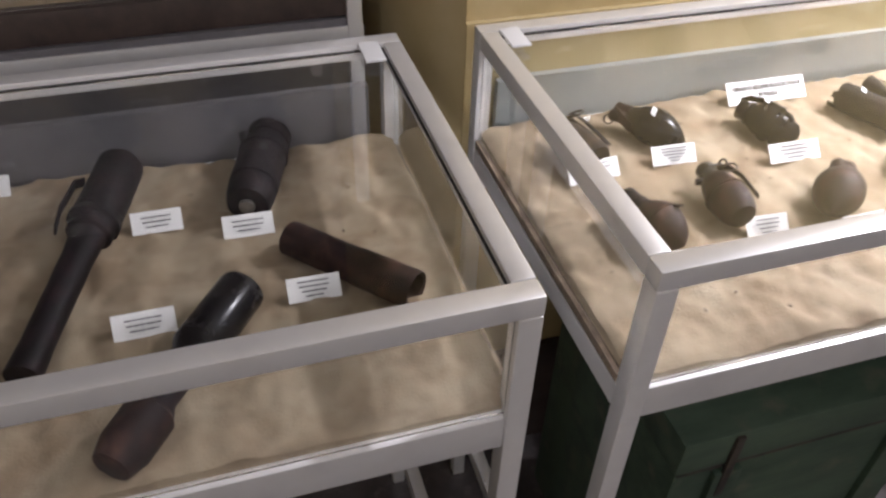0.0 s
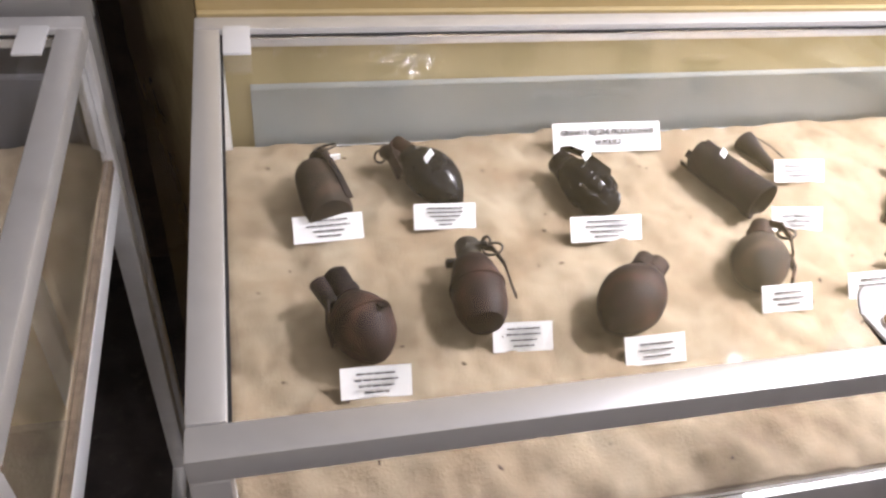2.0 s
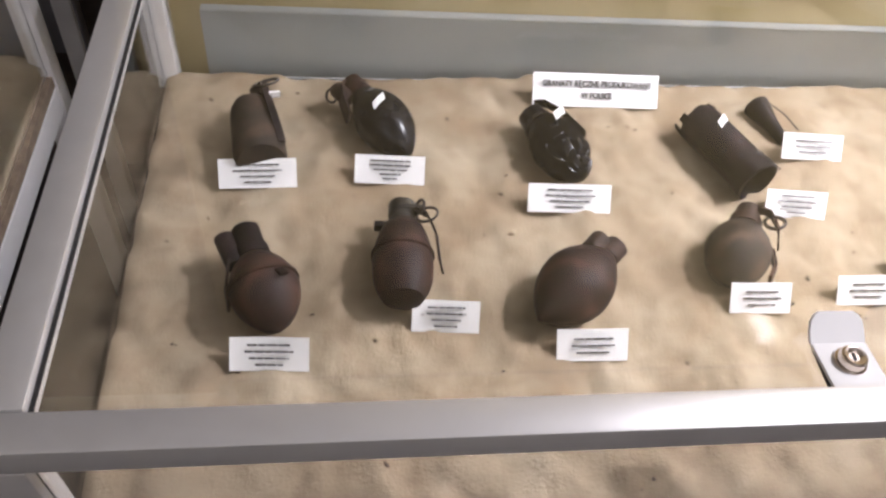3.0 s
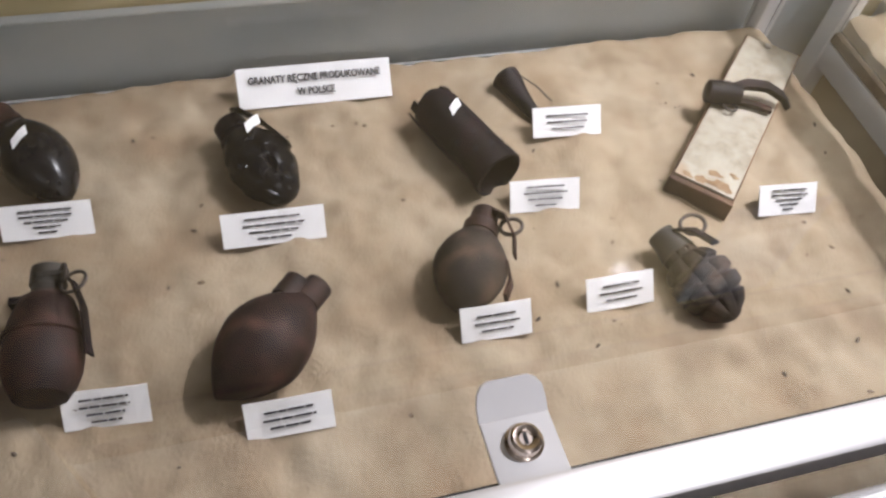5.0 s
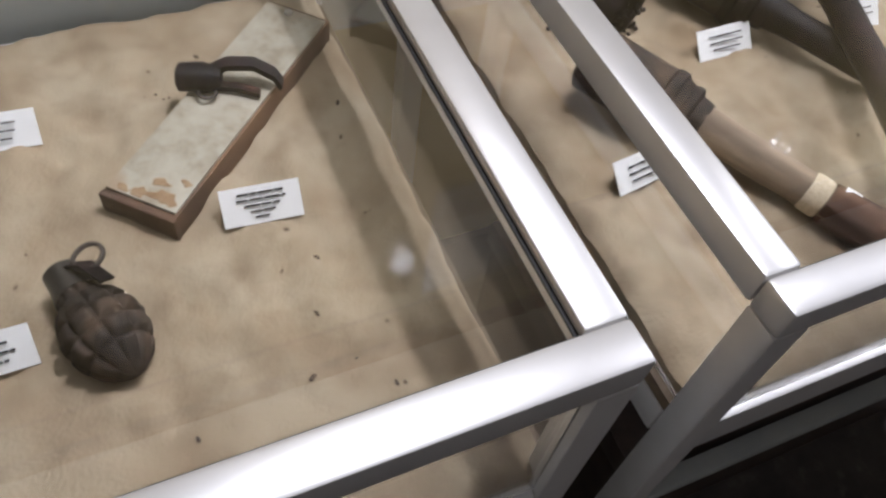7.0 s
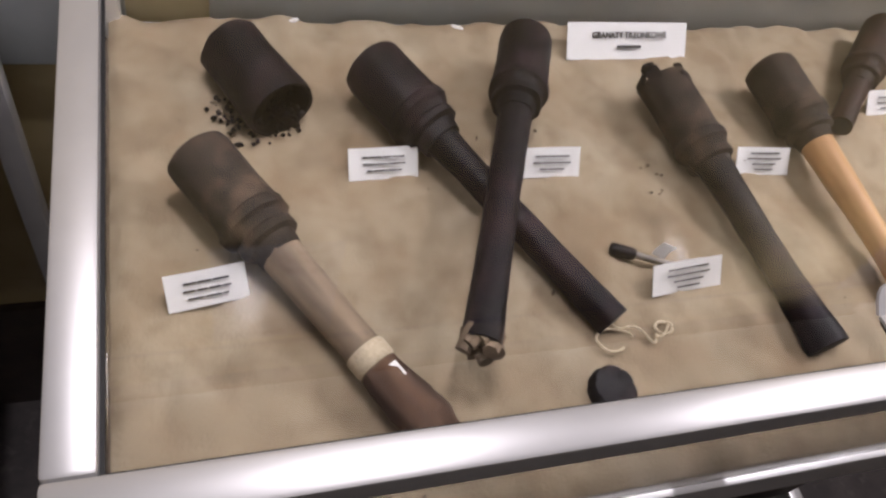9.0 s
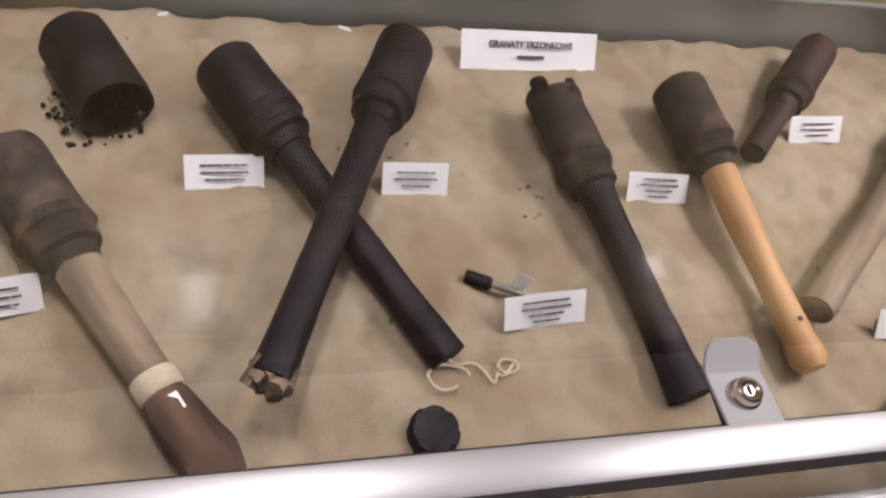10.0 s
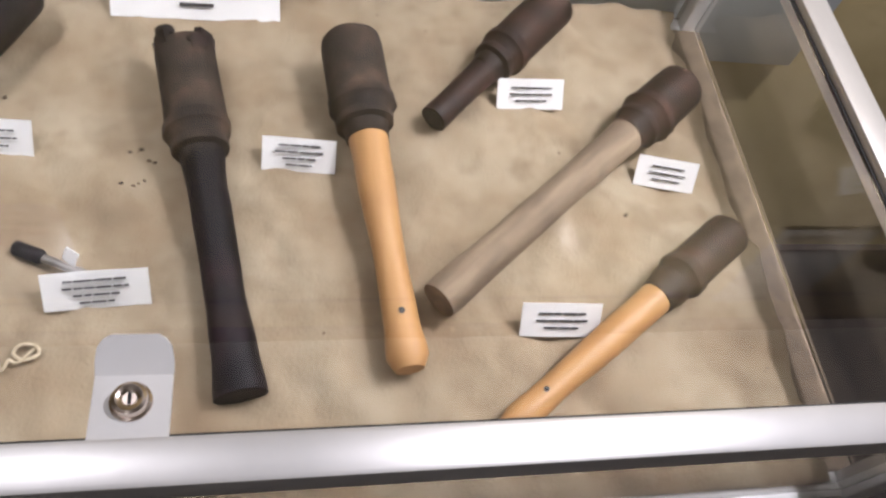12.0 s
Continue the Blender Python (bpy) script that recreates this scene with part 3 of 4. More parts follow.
# heads half sunk into the sand, handles resting on it
Z = 0.800
sg, L = stick_grenade((1.026, 0.284, Z + 0.036), (1.161, 0.056, Z + 0.014), "stick grenade with rusted head and decayed wooden handle", 0.077, 0.031,
                      [(0, 0.0205), (0.3, 0.0185), (0.62, 0.0175), (1, 0.0185)], RUST_BROWN, WOOD_GREY, seed=1.0, wobble=0.05)
part("band", lathe([(L * 0.72, 0.0134), (L * 0.72 + 0.002, 0.0145), (L * 0.72 + 0.012, 0.0145), (L * 0.72 + 0.014, 0.0134)], 28, 0.03, 3), STRING, sg, "pale wrapped band")
part("end_sleeve", lathe([(L * 0.78, 0.0135), (L * 0.82, 0.0152), (L * 0.9, 0.0160), (L * 0.93, 0.0155), (L * 0.96, 0.0172), (L + 0.004, 0.0160), (L + 0.010, 0.0120), (L + 0.016, 0.005)], 34, 0.30, 9), WOOD_DARK, sg, "brown decayed end of the handle")
part("paper_tag", box((0.0160, -0.0050, L * 0.80), (0.0166, 0.0005, L * 0.80 + 0.011)), PAPER, sg, smooth=False)

stick_grenade((1.164, 0.374, Z + 0.034), (1.309, 0.121, Z + 0.012), "rusted stick grenade lying crosswise under another one", 0.071, 0.0335,
              [(0, 0.0195), (0.25, 0.0165), (0.6, 0.0160), (1, 0.0175)], RUST_DARK, RUST_DARK, seed=14.0, wobble=0.06)
sg, L = stick_grenade((1.319, 0.400, Z + 0.038), (1.191, 0.096, Z + 0.050), "rusted stick grenade with broken wooden end, lying over another", 0.080, 0.0295,
                      [(0, 0.0185), (0.3, 0.0170), (0.7, 0.0165), (1, 0.0180)], RUST_DARK, RUST_DARK, seed=21.0, wobble=0.05)
bm = bmesh.new()
for k in range(14):
    a = k * 0.7
    tube_between((0.008 * math.cos(a), 0.010 * math.sin(a), L - 0.010), (0.007 * math.cos(a + 0.9), 0.011 * math.sin(a + 0.9), L + 0.004 + 0.003 * math.sin(k * 2.1)), 0.0052, 7, bm)
part("splintered_end", bm, WOOD_GREY, sg, "pale splintered wood stub")

sg, L = stick_grenade((1.429, 0.354, Z + 0.034), (1.476, 0.080, Z + 0.012), "blackened all-metal stick grenade with torn head", 0.082, 0.0280,
                      [(0, 0.0205), (0.2, 0.0180), (0.62, 0.0170), (0.82, 0.0190), (1, 0.0220)], RUST_BROWN, RUST_DARK, seed=33.0, wobble=0.06)
bm = bmesh.new()
for a, h, w_ in ((0.9, 0.004, 0.012), (1.75, 0.005, 0.012), (2.6, 0.003, 0.014), (-0.9, 0.002, 0.012), (-1.7, 0.003, 0.012)):
    c, d_ = math.cos(a), math.sin(a)
    strip([(c * 0.0180, d_ * 0.0180, 0.008), (c * 0.0190, d_ * 0.0190, -h * 0.4), (c * 0.0150, d_ * 0.0150, -h)], w_, 0.005, (-d_, c, 0), bm)
part("torn_rim", bm, RUST_DARK, sg, "jagged torn sheet metal")
part("bent_lug", lathe([(-0.012, 0.0035), (-0.009, 0.0060), (-0.004, 0.0055), (0.004, 0.0060)], 14, 0.35, 5, m=pose(0.008, 0.012, -0.001, 0, 12, 0)), RUST_DARK, sg)
part("breach", lathe([(0, 0.0078), (0.0012, 0.0068)], 20, 0.5, 7, m=pose(0, 0, 0.0125, 0, 0, -26) @ pose(0.0206, 0, 0, 0, 90, 0)), RUST_DARK, sg, "dark hole torn into the head")

sg, L = stick_grenade((1.551, 0.369, Z + 0.036), (1.579, 0.092, Z + 0.016), "stick grenade with rusted head and clean beech handle", 0.071, 0.0305,
                      [(0, 0.0200), (0.25, 0.0180), (0.6, 0.0148), (0.84, 0.0160), (0.95, 0.0190), (1, 0.0130)], RUST_BROWN, WOOD, seed=41.0, wobble=0.035)
part("drilled_hole", lathe([(0, 0.0022), (0.0008, 0.0022)], 12, m=pose(0.0117, 0.001, L * 0.865, 0, 90, 0)), GASKET, sg)

sg, L = stick_grenade((1.741, 0.426, Z + 0.034), (1.615, 0.296, Z + 0.016), "short rusted grenade head with metal tube stub", 0.084, 0.0255,
                      [(0, 0.0170), (0.5, 0.0150), (1, 0.0150)], RUST, RUST, seed=52.0, wobble=0.05)
part("tube_mouth", lathe([(L + 0.0002, 0.0088), (L + 0.0010, 0.0088)], 20), GASKET, sg)

stick_grenade((1.834, 0.334, Z + 0.036), (1.602, 0.139, Z + 0.019), "stick grenade with short rusted head and grey weathered handle", 0.058, 0.0270,
              [(0, 0.0195), (0.4, 0.0175), (0.8, 0.0180), (0.97, 0.0190), (1, 0.0180)], RUST, WOOD_GREY, seed=61.0, wobble=0.04, collar=0.8)

sg, L = stick_grenade((1.839, 0.196, Z + 0.030), (1.634, 0.049, Z + 0.013), "small stick grenade with cut rusted head and beech handle", 0.068, 0.0220,
                      [(0, 0.0165), (0.35, 0.0158), (0.75, 0.0130), (0.9, 0.0141), (1, 0.0096)], RUST, WOOD, seed=73.0, wobble=0.05, collar=0.85)
part("drilled_hole", lathe([(0, 0.0019), (0.0008, 0.0019)], 12, m=pose(0.0095, 0.002, L * 0.84, 0, 90, 0)), GASKET, sg)

# loose head, open at its lower end
t, L = laid("hollow_warhead", (1.063, 0.390, Z + 0.026), (1.096, 0.322, Z + 0.024), "loose rusted grenade head, open and crumbling at one end", "grenade part")
part("shell", lathe([(0, 0.016), (0.002, 0.0224), (0.005, 0.0254), (0.03, 0.0262), (L - 0.003, 0.0267), (L + 0.004, 0.0262), (L + 0.003, 0.0237), (L - 0.02, 0.0232), (L - 0.03, 0.004)], 36, 0.07, 80), RUST_DARK, t)
bm = bmesh.new()
rng = random.Random(8)
for k in range(220):
    made = bmesh.ops.create_icosphere(bm, subdivisions=1, radius=rng.uniform(0.0006, 0.0026))["verts"]
    spill = k > 50
    off = Vector((rng.uniform(-0.026, -0.014) if spill else rng.uniform(-0.021, 0.010), rng.uniform(-0.022, 0.038) if spill else rng.uniform(-0.019, 0.020), L - rng.uniform(-0.012, 0.045 if spill else 0.02)))
    for v in made:
        v.co = v.co * rng.uniform(0.8, 1.2) + off
part("crumbled_filling", bm, RUST_DARK, t, "black crumbled filling")

# flakes of plaster on the sand
for x, y, a in ((1.123, 0.447, 20), (1.272, 0.444, 150)):
    t = thing("plaster_flake", (x, y, sand_height(x, y)), "small white plaster flake lying on the sand", "debris", "plaster flakes", (0, 0, a))
    part("flake", lathe([(0, 0.0042), (0.0012, 0.0036), (0.0018, 0.0010)], 9, 0.5, x * 10, m=Matrix.Diagonal((1.5, 0.6, 1, 1))), WALL_WHITE, t, smooth=False)

# loose screw cap, string and igniter
t = thing("screw_cap", (1.292, 0.073, Z + 0.002), "dark round screw cap with notched rim, lying on sand", "cap")
part("cap_body", lathe([(-0.006, 0.0165), (0.004, 0.0170), (0.007, 0.0165), (0.009, 0.0145), (0.0085, 0.0110), (0.007, 0.008), (0.0075, 0.002)], 48, 0.03, 4,
                       shape=lambda z, a: 1 - 0.11 * max(0, math.cos(7 * a)) ** 6), RUST_DARK, t)
t = thing("pull_string", (1.305, 0.114, Z + 0.002), "loop of pale cotton pull string on the sand", "string")
pts = []
for i in range(61):
    s = i / 60
    pts.append((0.052 * s - 0.004 * math.sin(9 * s), 0.010 * math.sin(6.0 * s + 0.6) * (1 - 0.3 * s) + 0.003 * math.sin(19 * s), 0.0012 + 0.0012 * math.sin(11 * s) ** 2))
part("string_strand", cord(pts, 0.0011), STRING, t)
pts = [(0.002 + 0.016 * math.cos(k * 0.22) * (1 - k / 60), -0.004 + 0.009 * math.sin(k * 0.22), 0.0016 + 0.0008 * math.sin(k * 0.9)) for k in range(26)]
part("string_strand", cord(pts, 0.0011), STRING, t)
pts = [(0.046 + 0.007 * math.cos(k * 0.26), 0.001 + 0.005 * math.sin(k * 0.26), 0.002 + 0.0006 * math.sin(k)) for k in range(25)]
part("string_knot", cord(pts, 0.0012), STRING, t)

t, L = laid("igniter", (1.334, 0.187, Z + 0.004), (1.388, 0.162, Z + 0.006), "thin metal igniter tube with a paper tag", "igniter")
part("igniter_body", lathe([(0, 0.0042), (0.001, 0.0050), (0.018, 0.0050), (0.020, 0.0036)], 18, 0.04, 2), RUST_DARK, t)
part("igniter_stem", lathe([(0.0185, 0.0028), (L, 0.0028)], 14, 0.03, 4), STEEL, t)
part("paper_tag", strip([(0.003, -0.002, L * 0.62), (0.010, -0.004, L * 0.65), (0.016, -0.005, L * 0.70)], 0.010, 0.0005, (0, 0.2, 1)), PAPER, t)


# ---- hand grenades ----
def oval(length, r, p=0.72, n=24, top=0.35):
    """Oval profile; p under 1 squares the shoulders, top is the share of r kept at the neck."""
    prof = []
    for i in range(n + 1):
        s = i / n
        k = math.sin(math.pi * min(1, (s * (1 - 0.03) + 0.03))) ** p
        if s < 0.5:
            k = max(k, top)
        prof.append((s * length, max(r * k, 0.002)))
    return prof


def pineapple(rows, cols, length, depth=0.13):
    def shape(z, a):
        u = (z / length * rows) % 1.0
        v = (a / (2 * math.pi) * cols) % 1.0
        g = max(math.exp(-((min(u, 1 - u)) / 0.13) ** 2), math.exp(-((min(v, 1 - v)) / 0.12) ** 2))
        return 1 - depth * g
    return shape


def safety_ring(parent, at, r=0.011, normal=(1, 0.3, 0.2), wire=0.0011, mat_=IRON):
    part("pull_ring", ring(at, r, wire, normal), mat_, parent)


# grey canister grenade
t, L = laid("hand_grenade", (0.096, 0.376, Z + 0.024), (0.110, 0.304, Z + 0.019), "brown tapered canister hand grenade with ring and lever", "grenade", "hand grenades")
part("body", lathe([(0, 0.010), (0.002, 0.0165), (0.007, 0.0192), (0.016, 0.0208), (0.050, 0.0235), (0.066, 0.0238), (0.071, 0.021)], 36, 0.03, 3), RUST_BROWN, t)
part("fuse", lathe([(-0.010, 0.0065), (-0.009, 0.0080), (0.003, 0.0085)], 18, 0.02, 2, m=pose(0.006, -0.009, -0.002, 0, 0, 0)), RUST_DARK, t)
part("lever", strip([(0.013, -0.012, -0.010), (0.020, -0.014, -0.006), (0.022, -0.015, 0.012), (0.020, -0.018, 0.040), (0.016, -0.020, 0.066)], 0.007, 0.0014, (0.3, 1, 0)), RUST_DARK, t)
safety_ring(t, (0.018, -0.017, -0.008), 0.0115, (0.9, 0.2, -0.6), 0.0014)
part("paper_tag", box((0.018, -0.027, 0.010), (0.024, -0.017, 0.0125)), PAPER, t, smooth=False)

# black lacquered egg grenade
t, L = laid("hand_grenade", (0.182, 0.411, Z + 0.024), (0.234, 0.317, Z + 0.020), "glossy black egg hand grenade with rusted fuse", "grenade", "hand grenades")
part("body", lathe([(z + 0.019, r) for z, r in oval(0.092, 0.0262, 0.70, top=0.46)], 44, 0.008, 6), BLACK_PAINT, t)
part("fuse", lathe([(0.0, 0.0080), (0.001, 0.0100), (0.010, 0.0105), (0.013, 0.0120), (0.024, 0.0125)], 22, 0.08, 7), RUST, t)
part("lever", strip([(0.004, 0.010, 0.004), (0.006, 0.016, 0.010), (0.004, 0.022, 0.022), (-0.002, 0.0265, 0.044)], 0.012, 0.0022, (1, -0.4, 0)), RUST, t)
part("fuse_cap", lathe([(-0.008, 0.0062), (-0.006, 0.0078), (0.010, 0.0082), (0.014, 0.006)], 18, 0.12, 2, m=pose(0.000, 0.017, 0.010, 14, 0, 0)), RUST, t)
safety_ring(t, (-0.006, 0.023, 0.004), 0.0065, (0.5, 0.8, 0.2), 0.0014)
part("paper_tag", strip([(0.0262, -0.003, 0.056), (0.0266, 0.004, 0.059), (0.0236, 0.012, 0.062)], 0.009, 0.0005, (0, 0.3, 1)), PAPER, t)

# black segmented grenade
t, L = laid("hand_grenade", (0.346, 0.374, Z + 0.021), (0.386, 0.284, Z + 0.019), "black segmented pineapple hand grenade with paper tag", "grenade", "hand grenades")
part("body", lathe([(z + 0.014, r) for z, r in oval(0.080, 0.0262, 0.50, n=60, top=0.6)], 72, 0.03, 11, shape=pineapple(5, 8, 0.098, 0.27)), BLACK_PAINT, t)
part("fuse", lathe([(0.0, 0.011), (0.001, 0.0135), (0.013, 0.0140), (0.018, 0.0165)], 22, 0.05, 7), RUST_DARK, t)
part("lever", strip([(0.008, -0.006, -0.004), (0.016, -0.009, 0.006), (0.019, -0.016, 0.028), (0.013, -0.0245, 0.056)], 0.010, 0.0014, (1, 0.3, 0)), BLACK_PAINT, t)
part("paper_tag", strip([(0.0265, -0.013, 0.030), (0.0290, -0.006, 0.033), (0.0285, 0.002, 0.036)], 0.010, 0.0005, (0, 0.3, 1)), PAPER, t)

# piece of perforated tube
t, L = laid("grenade_casing", (0.506, 0.376, Z + 0.022), (0.545, 0.281, Z + 0.022), "dark empty grenade casing with torn rim and punched holes", "grenade part")
t.matrix_world = t.matrix_world @ Matrix.Translation((-0.004, 0, 0.012)) @ Matrix.Scale(0.83, 4)
part("tube", lathe([(-0.003, 0.0215), (0.0, 0.0235), (0.010, 0.0240), (0.040, 0.0240), (L - 0.018, 0.0235), (L - 0.012, 0.0252), (L, 0.0254), (L + 0.001, 0.0232), (L - 0.03, 0.0228), (L - 0.05, 0.006)],
                   40, 0.05, 17, shape=lambda z, a: 1 + 0.05 * math.sin(3 * a) * (1 if z < 0.003 else 0)), RUST_DARK, t)
bm = bmesh.new()
for k in range(7):
    a = k * 0.9 + 0.3
    strip([(math.cos(a) * 0.0225, math.sin(a) * 0.0225, 0.002), (math.cos(a) * 0.0215, math.sin(a) * 0.0215, -0.004 - 0.004 * (k % 3))], 0.010, 0.002, (-math.sin(a), math.cos(a), 0), bm)
part("torn_rim", bm, RUST_DARK, t)
for a, z in ((0.1, 0.062), (-0.35, 0.070), (0.55, 0.078), (-0.1, 0.083), (0.9, 0.060), (-0.8, 0.080)):
    part("punched_hole", lathe([(0, 0.0026), (0.0008, 0.0026)], 10, m=pose(0, 0, z, 0, 0, math.degrees(a)) @ pose(0.0240, 0, 0, 0, 90, 0)), GASKET, t)
part("paper_tag", strip([(0.0234, -0.010, 0.024), (0.0258, -0.002, 0.028), (0.0240, 0.006, 0.032)], 0.011, 0.0005, (0, 0.3, 1)), PAPER, t)

t, L = laid("fuse_cone", (0.583, 0.402, Z + 0.011), (0.598, 0.352, Z + 0.006), "small dark conical fuse piece lying on sand", "fuse")
part("cone", lathe([(0, 0.0105), (0.002, 0.0125), (0.010, 0.0115), (0.028, 0.0075), (L, 0.0050)], 24, 0.03, 5), RUST_DARK, t)
part("wire", cord([(0.010, -0.006, 0.012), (0.008, -0.014, 0.026), (0.004, -0.020, 0.044)], 0.0007), IRON, t)

# painted block with pressure lever
t, L = laid("wooden_block_charge", (0.697, 0.246, Z + 0.009), (0.846, 0.398, Z + 0.009), "long flat block with chipped cream face and dark sides", "block charge")
part("block", box((-0.011, -0.0262, 0), (0.0090, 0.0262, L)), WOOD_DARK, t, bevel=0.0015)
part("face_plate", box((0.0092, -0.0245, 0.003), (0.0112, 0.0245, L * 0.98)), WHITEWASH, t, "chipped cream painted face", bevel=0.0006)
part("end_cap", box((-0.0115, -0.0268, -0.003), (0.0095, 0.0268, 0.0012)), WOOD_DARK, t, bevel=0.001)
bm = bmesh.new()
for yy, zz, r in ((0.012, 0.010, 0.0085), (-0.004, 0.008, 0.006), (0.004, 0.020, 0.005), (-0.015, 0.007, 0.0045), (0.018, 0.026, 0.0035)):
    lathe([(0, r * 0.8), (0.0004, r * 0.7)], 26, 0.6, yy * 300, m=pose(0.01122, yy, zz, 0, 90, 0) @ Matrix.Diagonal((0.8, 1.3, 1, 1)), bm=bm)
part("rust_patch", bm, RUST_STAIN, t, "orange rust stain")
part("nail", lathe([(0, 0.0035), (0.002, 0.0030)], 12, m=pose(0.0112, -0.004, L * 0.955, 0, 90, 0)), STEEL, t)
part("igniter_housing", lathe([(-0.004, 0.0070), (-0.002, 0.0100), (0.014, 0.0108), (0.020, 0.0085), (0.026, 0.0070)], 20, 0.12, 6, m=pose(0.019, -0.030, 0.101, -66, 0, 0)), RUST_DARK, t)
part("pressure_arm", strip([(0.021, -0.018, 0.108), (0.026, -0.006, 0.120), (0.026, 0.010, 0.128), (0.022, 0.025, 0.129), (0.018, 0.032, 0.126)], 0.009, 0.005, (0.1, -0.45, 0.9)), RUST_DARK, t)
part("lower_arm", strip([(0.015, -0.012, 0.106), (0.016, 0.006, 0.112), (0.0155, 0.022, 0.114)], 0.006, 0.004, (0, -0.35, 0.9)), RUST, t)
safety_ring(t, (0.016, -0.010, 0.098), 0.0060, (1, 0.1, 0.1), 0.0013)

# brown ball grenade with two-piece fuse
t, L = laid("hand_grenade", (0.101, 0.228, Z + 0.032), (0.129, 0.142, Z + 0.021), "brown rusted oval hand grenade with twin fuse", "grenade", "hand grenades")
part("body", lathe([(z + 0.026, r) for z, r in oval(0.072, 0.0275, 0.60, top=0.40)], 40, 0.03, 26), RUST, t)
part("seam", lathe([(0.054, 0.0268), (0.055, 0.0288), (0.057, 0.0288), (0.058, 0.0268)], 40, 0.02, 26), RUST, t)
part("fuse", lathe([(0.0, 0.0095), (0.002, 0.0115), (0.018, 0.0115), (0.022, 0.0135), (0.030, 0.0135)], 22, 0.04, 3), RUST_DARK, t)
part("fuse_cap", lathe([(0.0, 0.0070), (0.001, 0.0082), (0.030, 0.0082)], 18, 0.06, 9, m=pose(0.001, 0.018, 0.004, 6, 0, 0)), RUST_DARK, t)
part("lever", strip([(0.004, 0.020, 0.030), (0.000, 0.027, 0.048), (-0.004, 0.029, 0.066)], 0.010, 0.002, (1, -0.2, 0)), RUST, t)
part("lever_stub", strip([(0.026, -0.012, 0.060), (0.030, -0.014, 0.068)], 0.006, 0.002, (0, 1, 0)), RUST, t)

# pot-shaped grenade with seam
t, L = laid("hand_grenade", (0.2235, 0.258, Z + 0.024), (0.2190, 0.160, Z + 0.020), "brown pot-shaped hand grenade with grey neck and ring", "grenade", "hand grenades")
part("body", lathe([(0.022, 0.013), (0.026, 0.0175), (0.034, 0.0206), (0.044, 0.0230), (0.055, 0.0246), (0.066, 0.0251), (0.078, 0.0242), (0.088, 0.0212), (0.096, 0.0165), (0.099, 0.008)], 40, 0.018, 36), RUST, t)
part("seam", lathe([(0.052, 0.0240), (0.0532, 0.0262), (0.0555, 0.0262), (0.0568, 0.0245)], 40, 0.01, 36), RUST, t)
part("neck", lathe([(-0.002, 0.0095), (0.0, 0.0120), (0.012, 0.0122), (0.014, 0.0105), (0.024, 0.0110)], 26, 0.02, 3), OLIVE, t, "dull grey threaded neck")
part("lever", strip([(0.008, -0.010, 0.010), (0.014, -0.020, 0.020), (0.014, -0.027, 0.040), (0.010, -0.0295, 0.066), (0.009, -0.031, 0.074)], 0.008, 0.0016, (1, 0.3, 0)), RUST_DARK, t)
safety_ring(t, (0.014, -0.020, 0.020), 0.0090, (0.9, 0.3, -0.2), 0.0013)
safety_ring(t, (0.016, -0.014, 0.013), 0.0055, (0.5, 0.8, 0.1), 0.0015)
part("pin", lathe([(0, 0.0022), (0.020, 0.0022)], 10, 0.05, 2, m=pose(0.012, 0.004, 0.010, 90, 0, 0)), OLIVE, t)
part("side_lug", box((-0.004, 0.013, 0.020), (0.004, 0.024, 0.026)), RUST_DARK, t, bevel=0.001)

# large rust egg
t, L = laid("hand_grenade", (0.394, 0.212, Z + 0.026), (0.314, 0.140, Z + 0.022), "large rust brown egg hand grenade without ring", "grenade", "hand grenades")
part("body", lathe([(z + 0.012, r) for z, r in oval(0.094, 0.0305, 0.74, top=0.34)], 44, 0.022, 46), RUST, t)
part("neck", lathe([(-0.002, 0.0085), (0.0, 0.0105), (0.016, 0.0115)], 22, 0.07, 3), RUST, t)
part("fuse_stub", lathe([(0.006, 0.006), (0.008, 0.009), (0.026, 0.0105)], 18, 0.08, 5, m=pose(0.006, 0.013, 0.0, 8, 0, 0)), RUST, t)

# round grenade with ring
t, L = laid("hand_grenade", (0.523, 0.257, Z + 0.020), (0.477, 0.173, Z + 0.016), "brown round hand grenade with wire ring and lever", "grenade", "hand grenades")
part("body", lathe([(z + 0.020, r) for z, r in oval(0.074, 0.0280, 0.60, top=0.42)], 40, 0.03, 56), RUST_BROWN, t)
part("neck", lathe([(-0.001, 0.0085), (0.001, 0.0108), (0.012, 0.0112), (0.015, 0.0140), (0.024, 0.0140)], 22, 0.05, 8), RUST, t)
part("lever", strip([(0.010, -0.006, 0.006), (0.016, -0.016, 0.012), (0.014, -0.026, 0.026), (0.008, -0.0300, 0.040)], 0.009, 0.0018, (1, 0.4, 0)), RUST, t)
safety_ring(t, (0.012, -0.022, 0.017), 0.0085, (0.9, 0.3, -0.1), 0.0016)
part("broken_lug", strip([(0.010, -0.026, 0.050), (0.006, -0.032, 0.062), (0.002, -0.031, 0.074)], 0.010, 0.003, (1, 0.3, 0)), RUST, t)

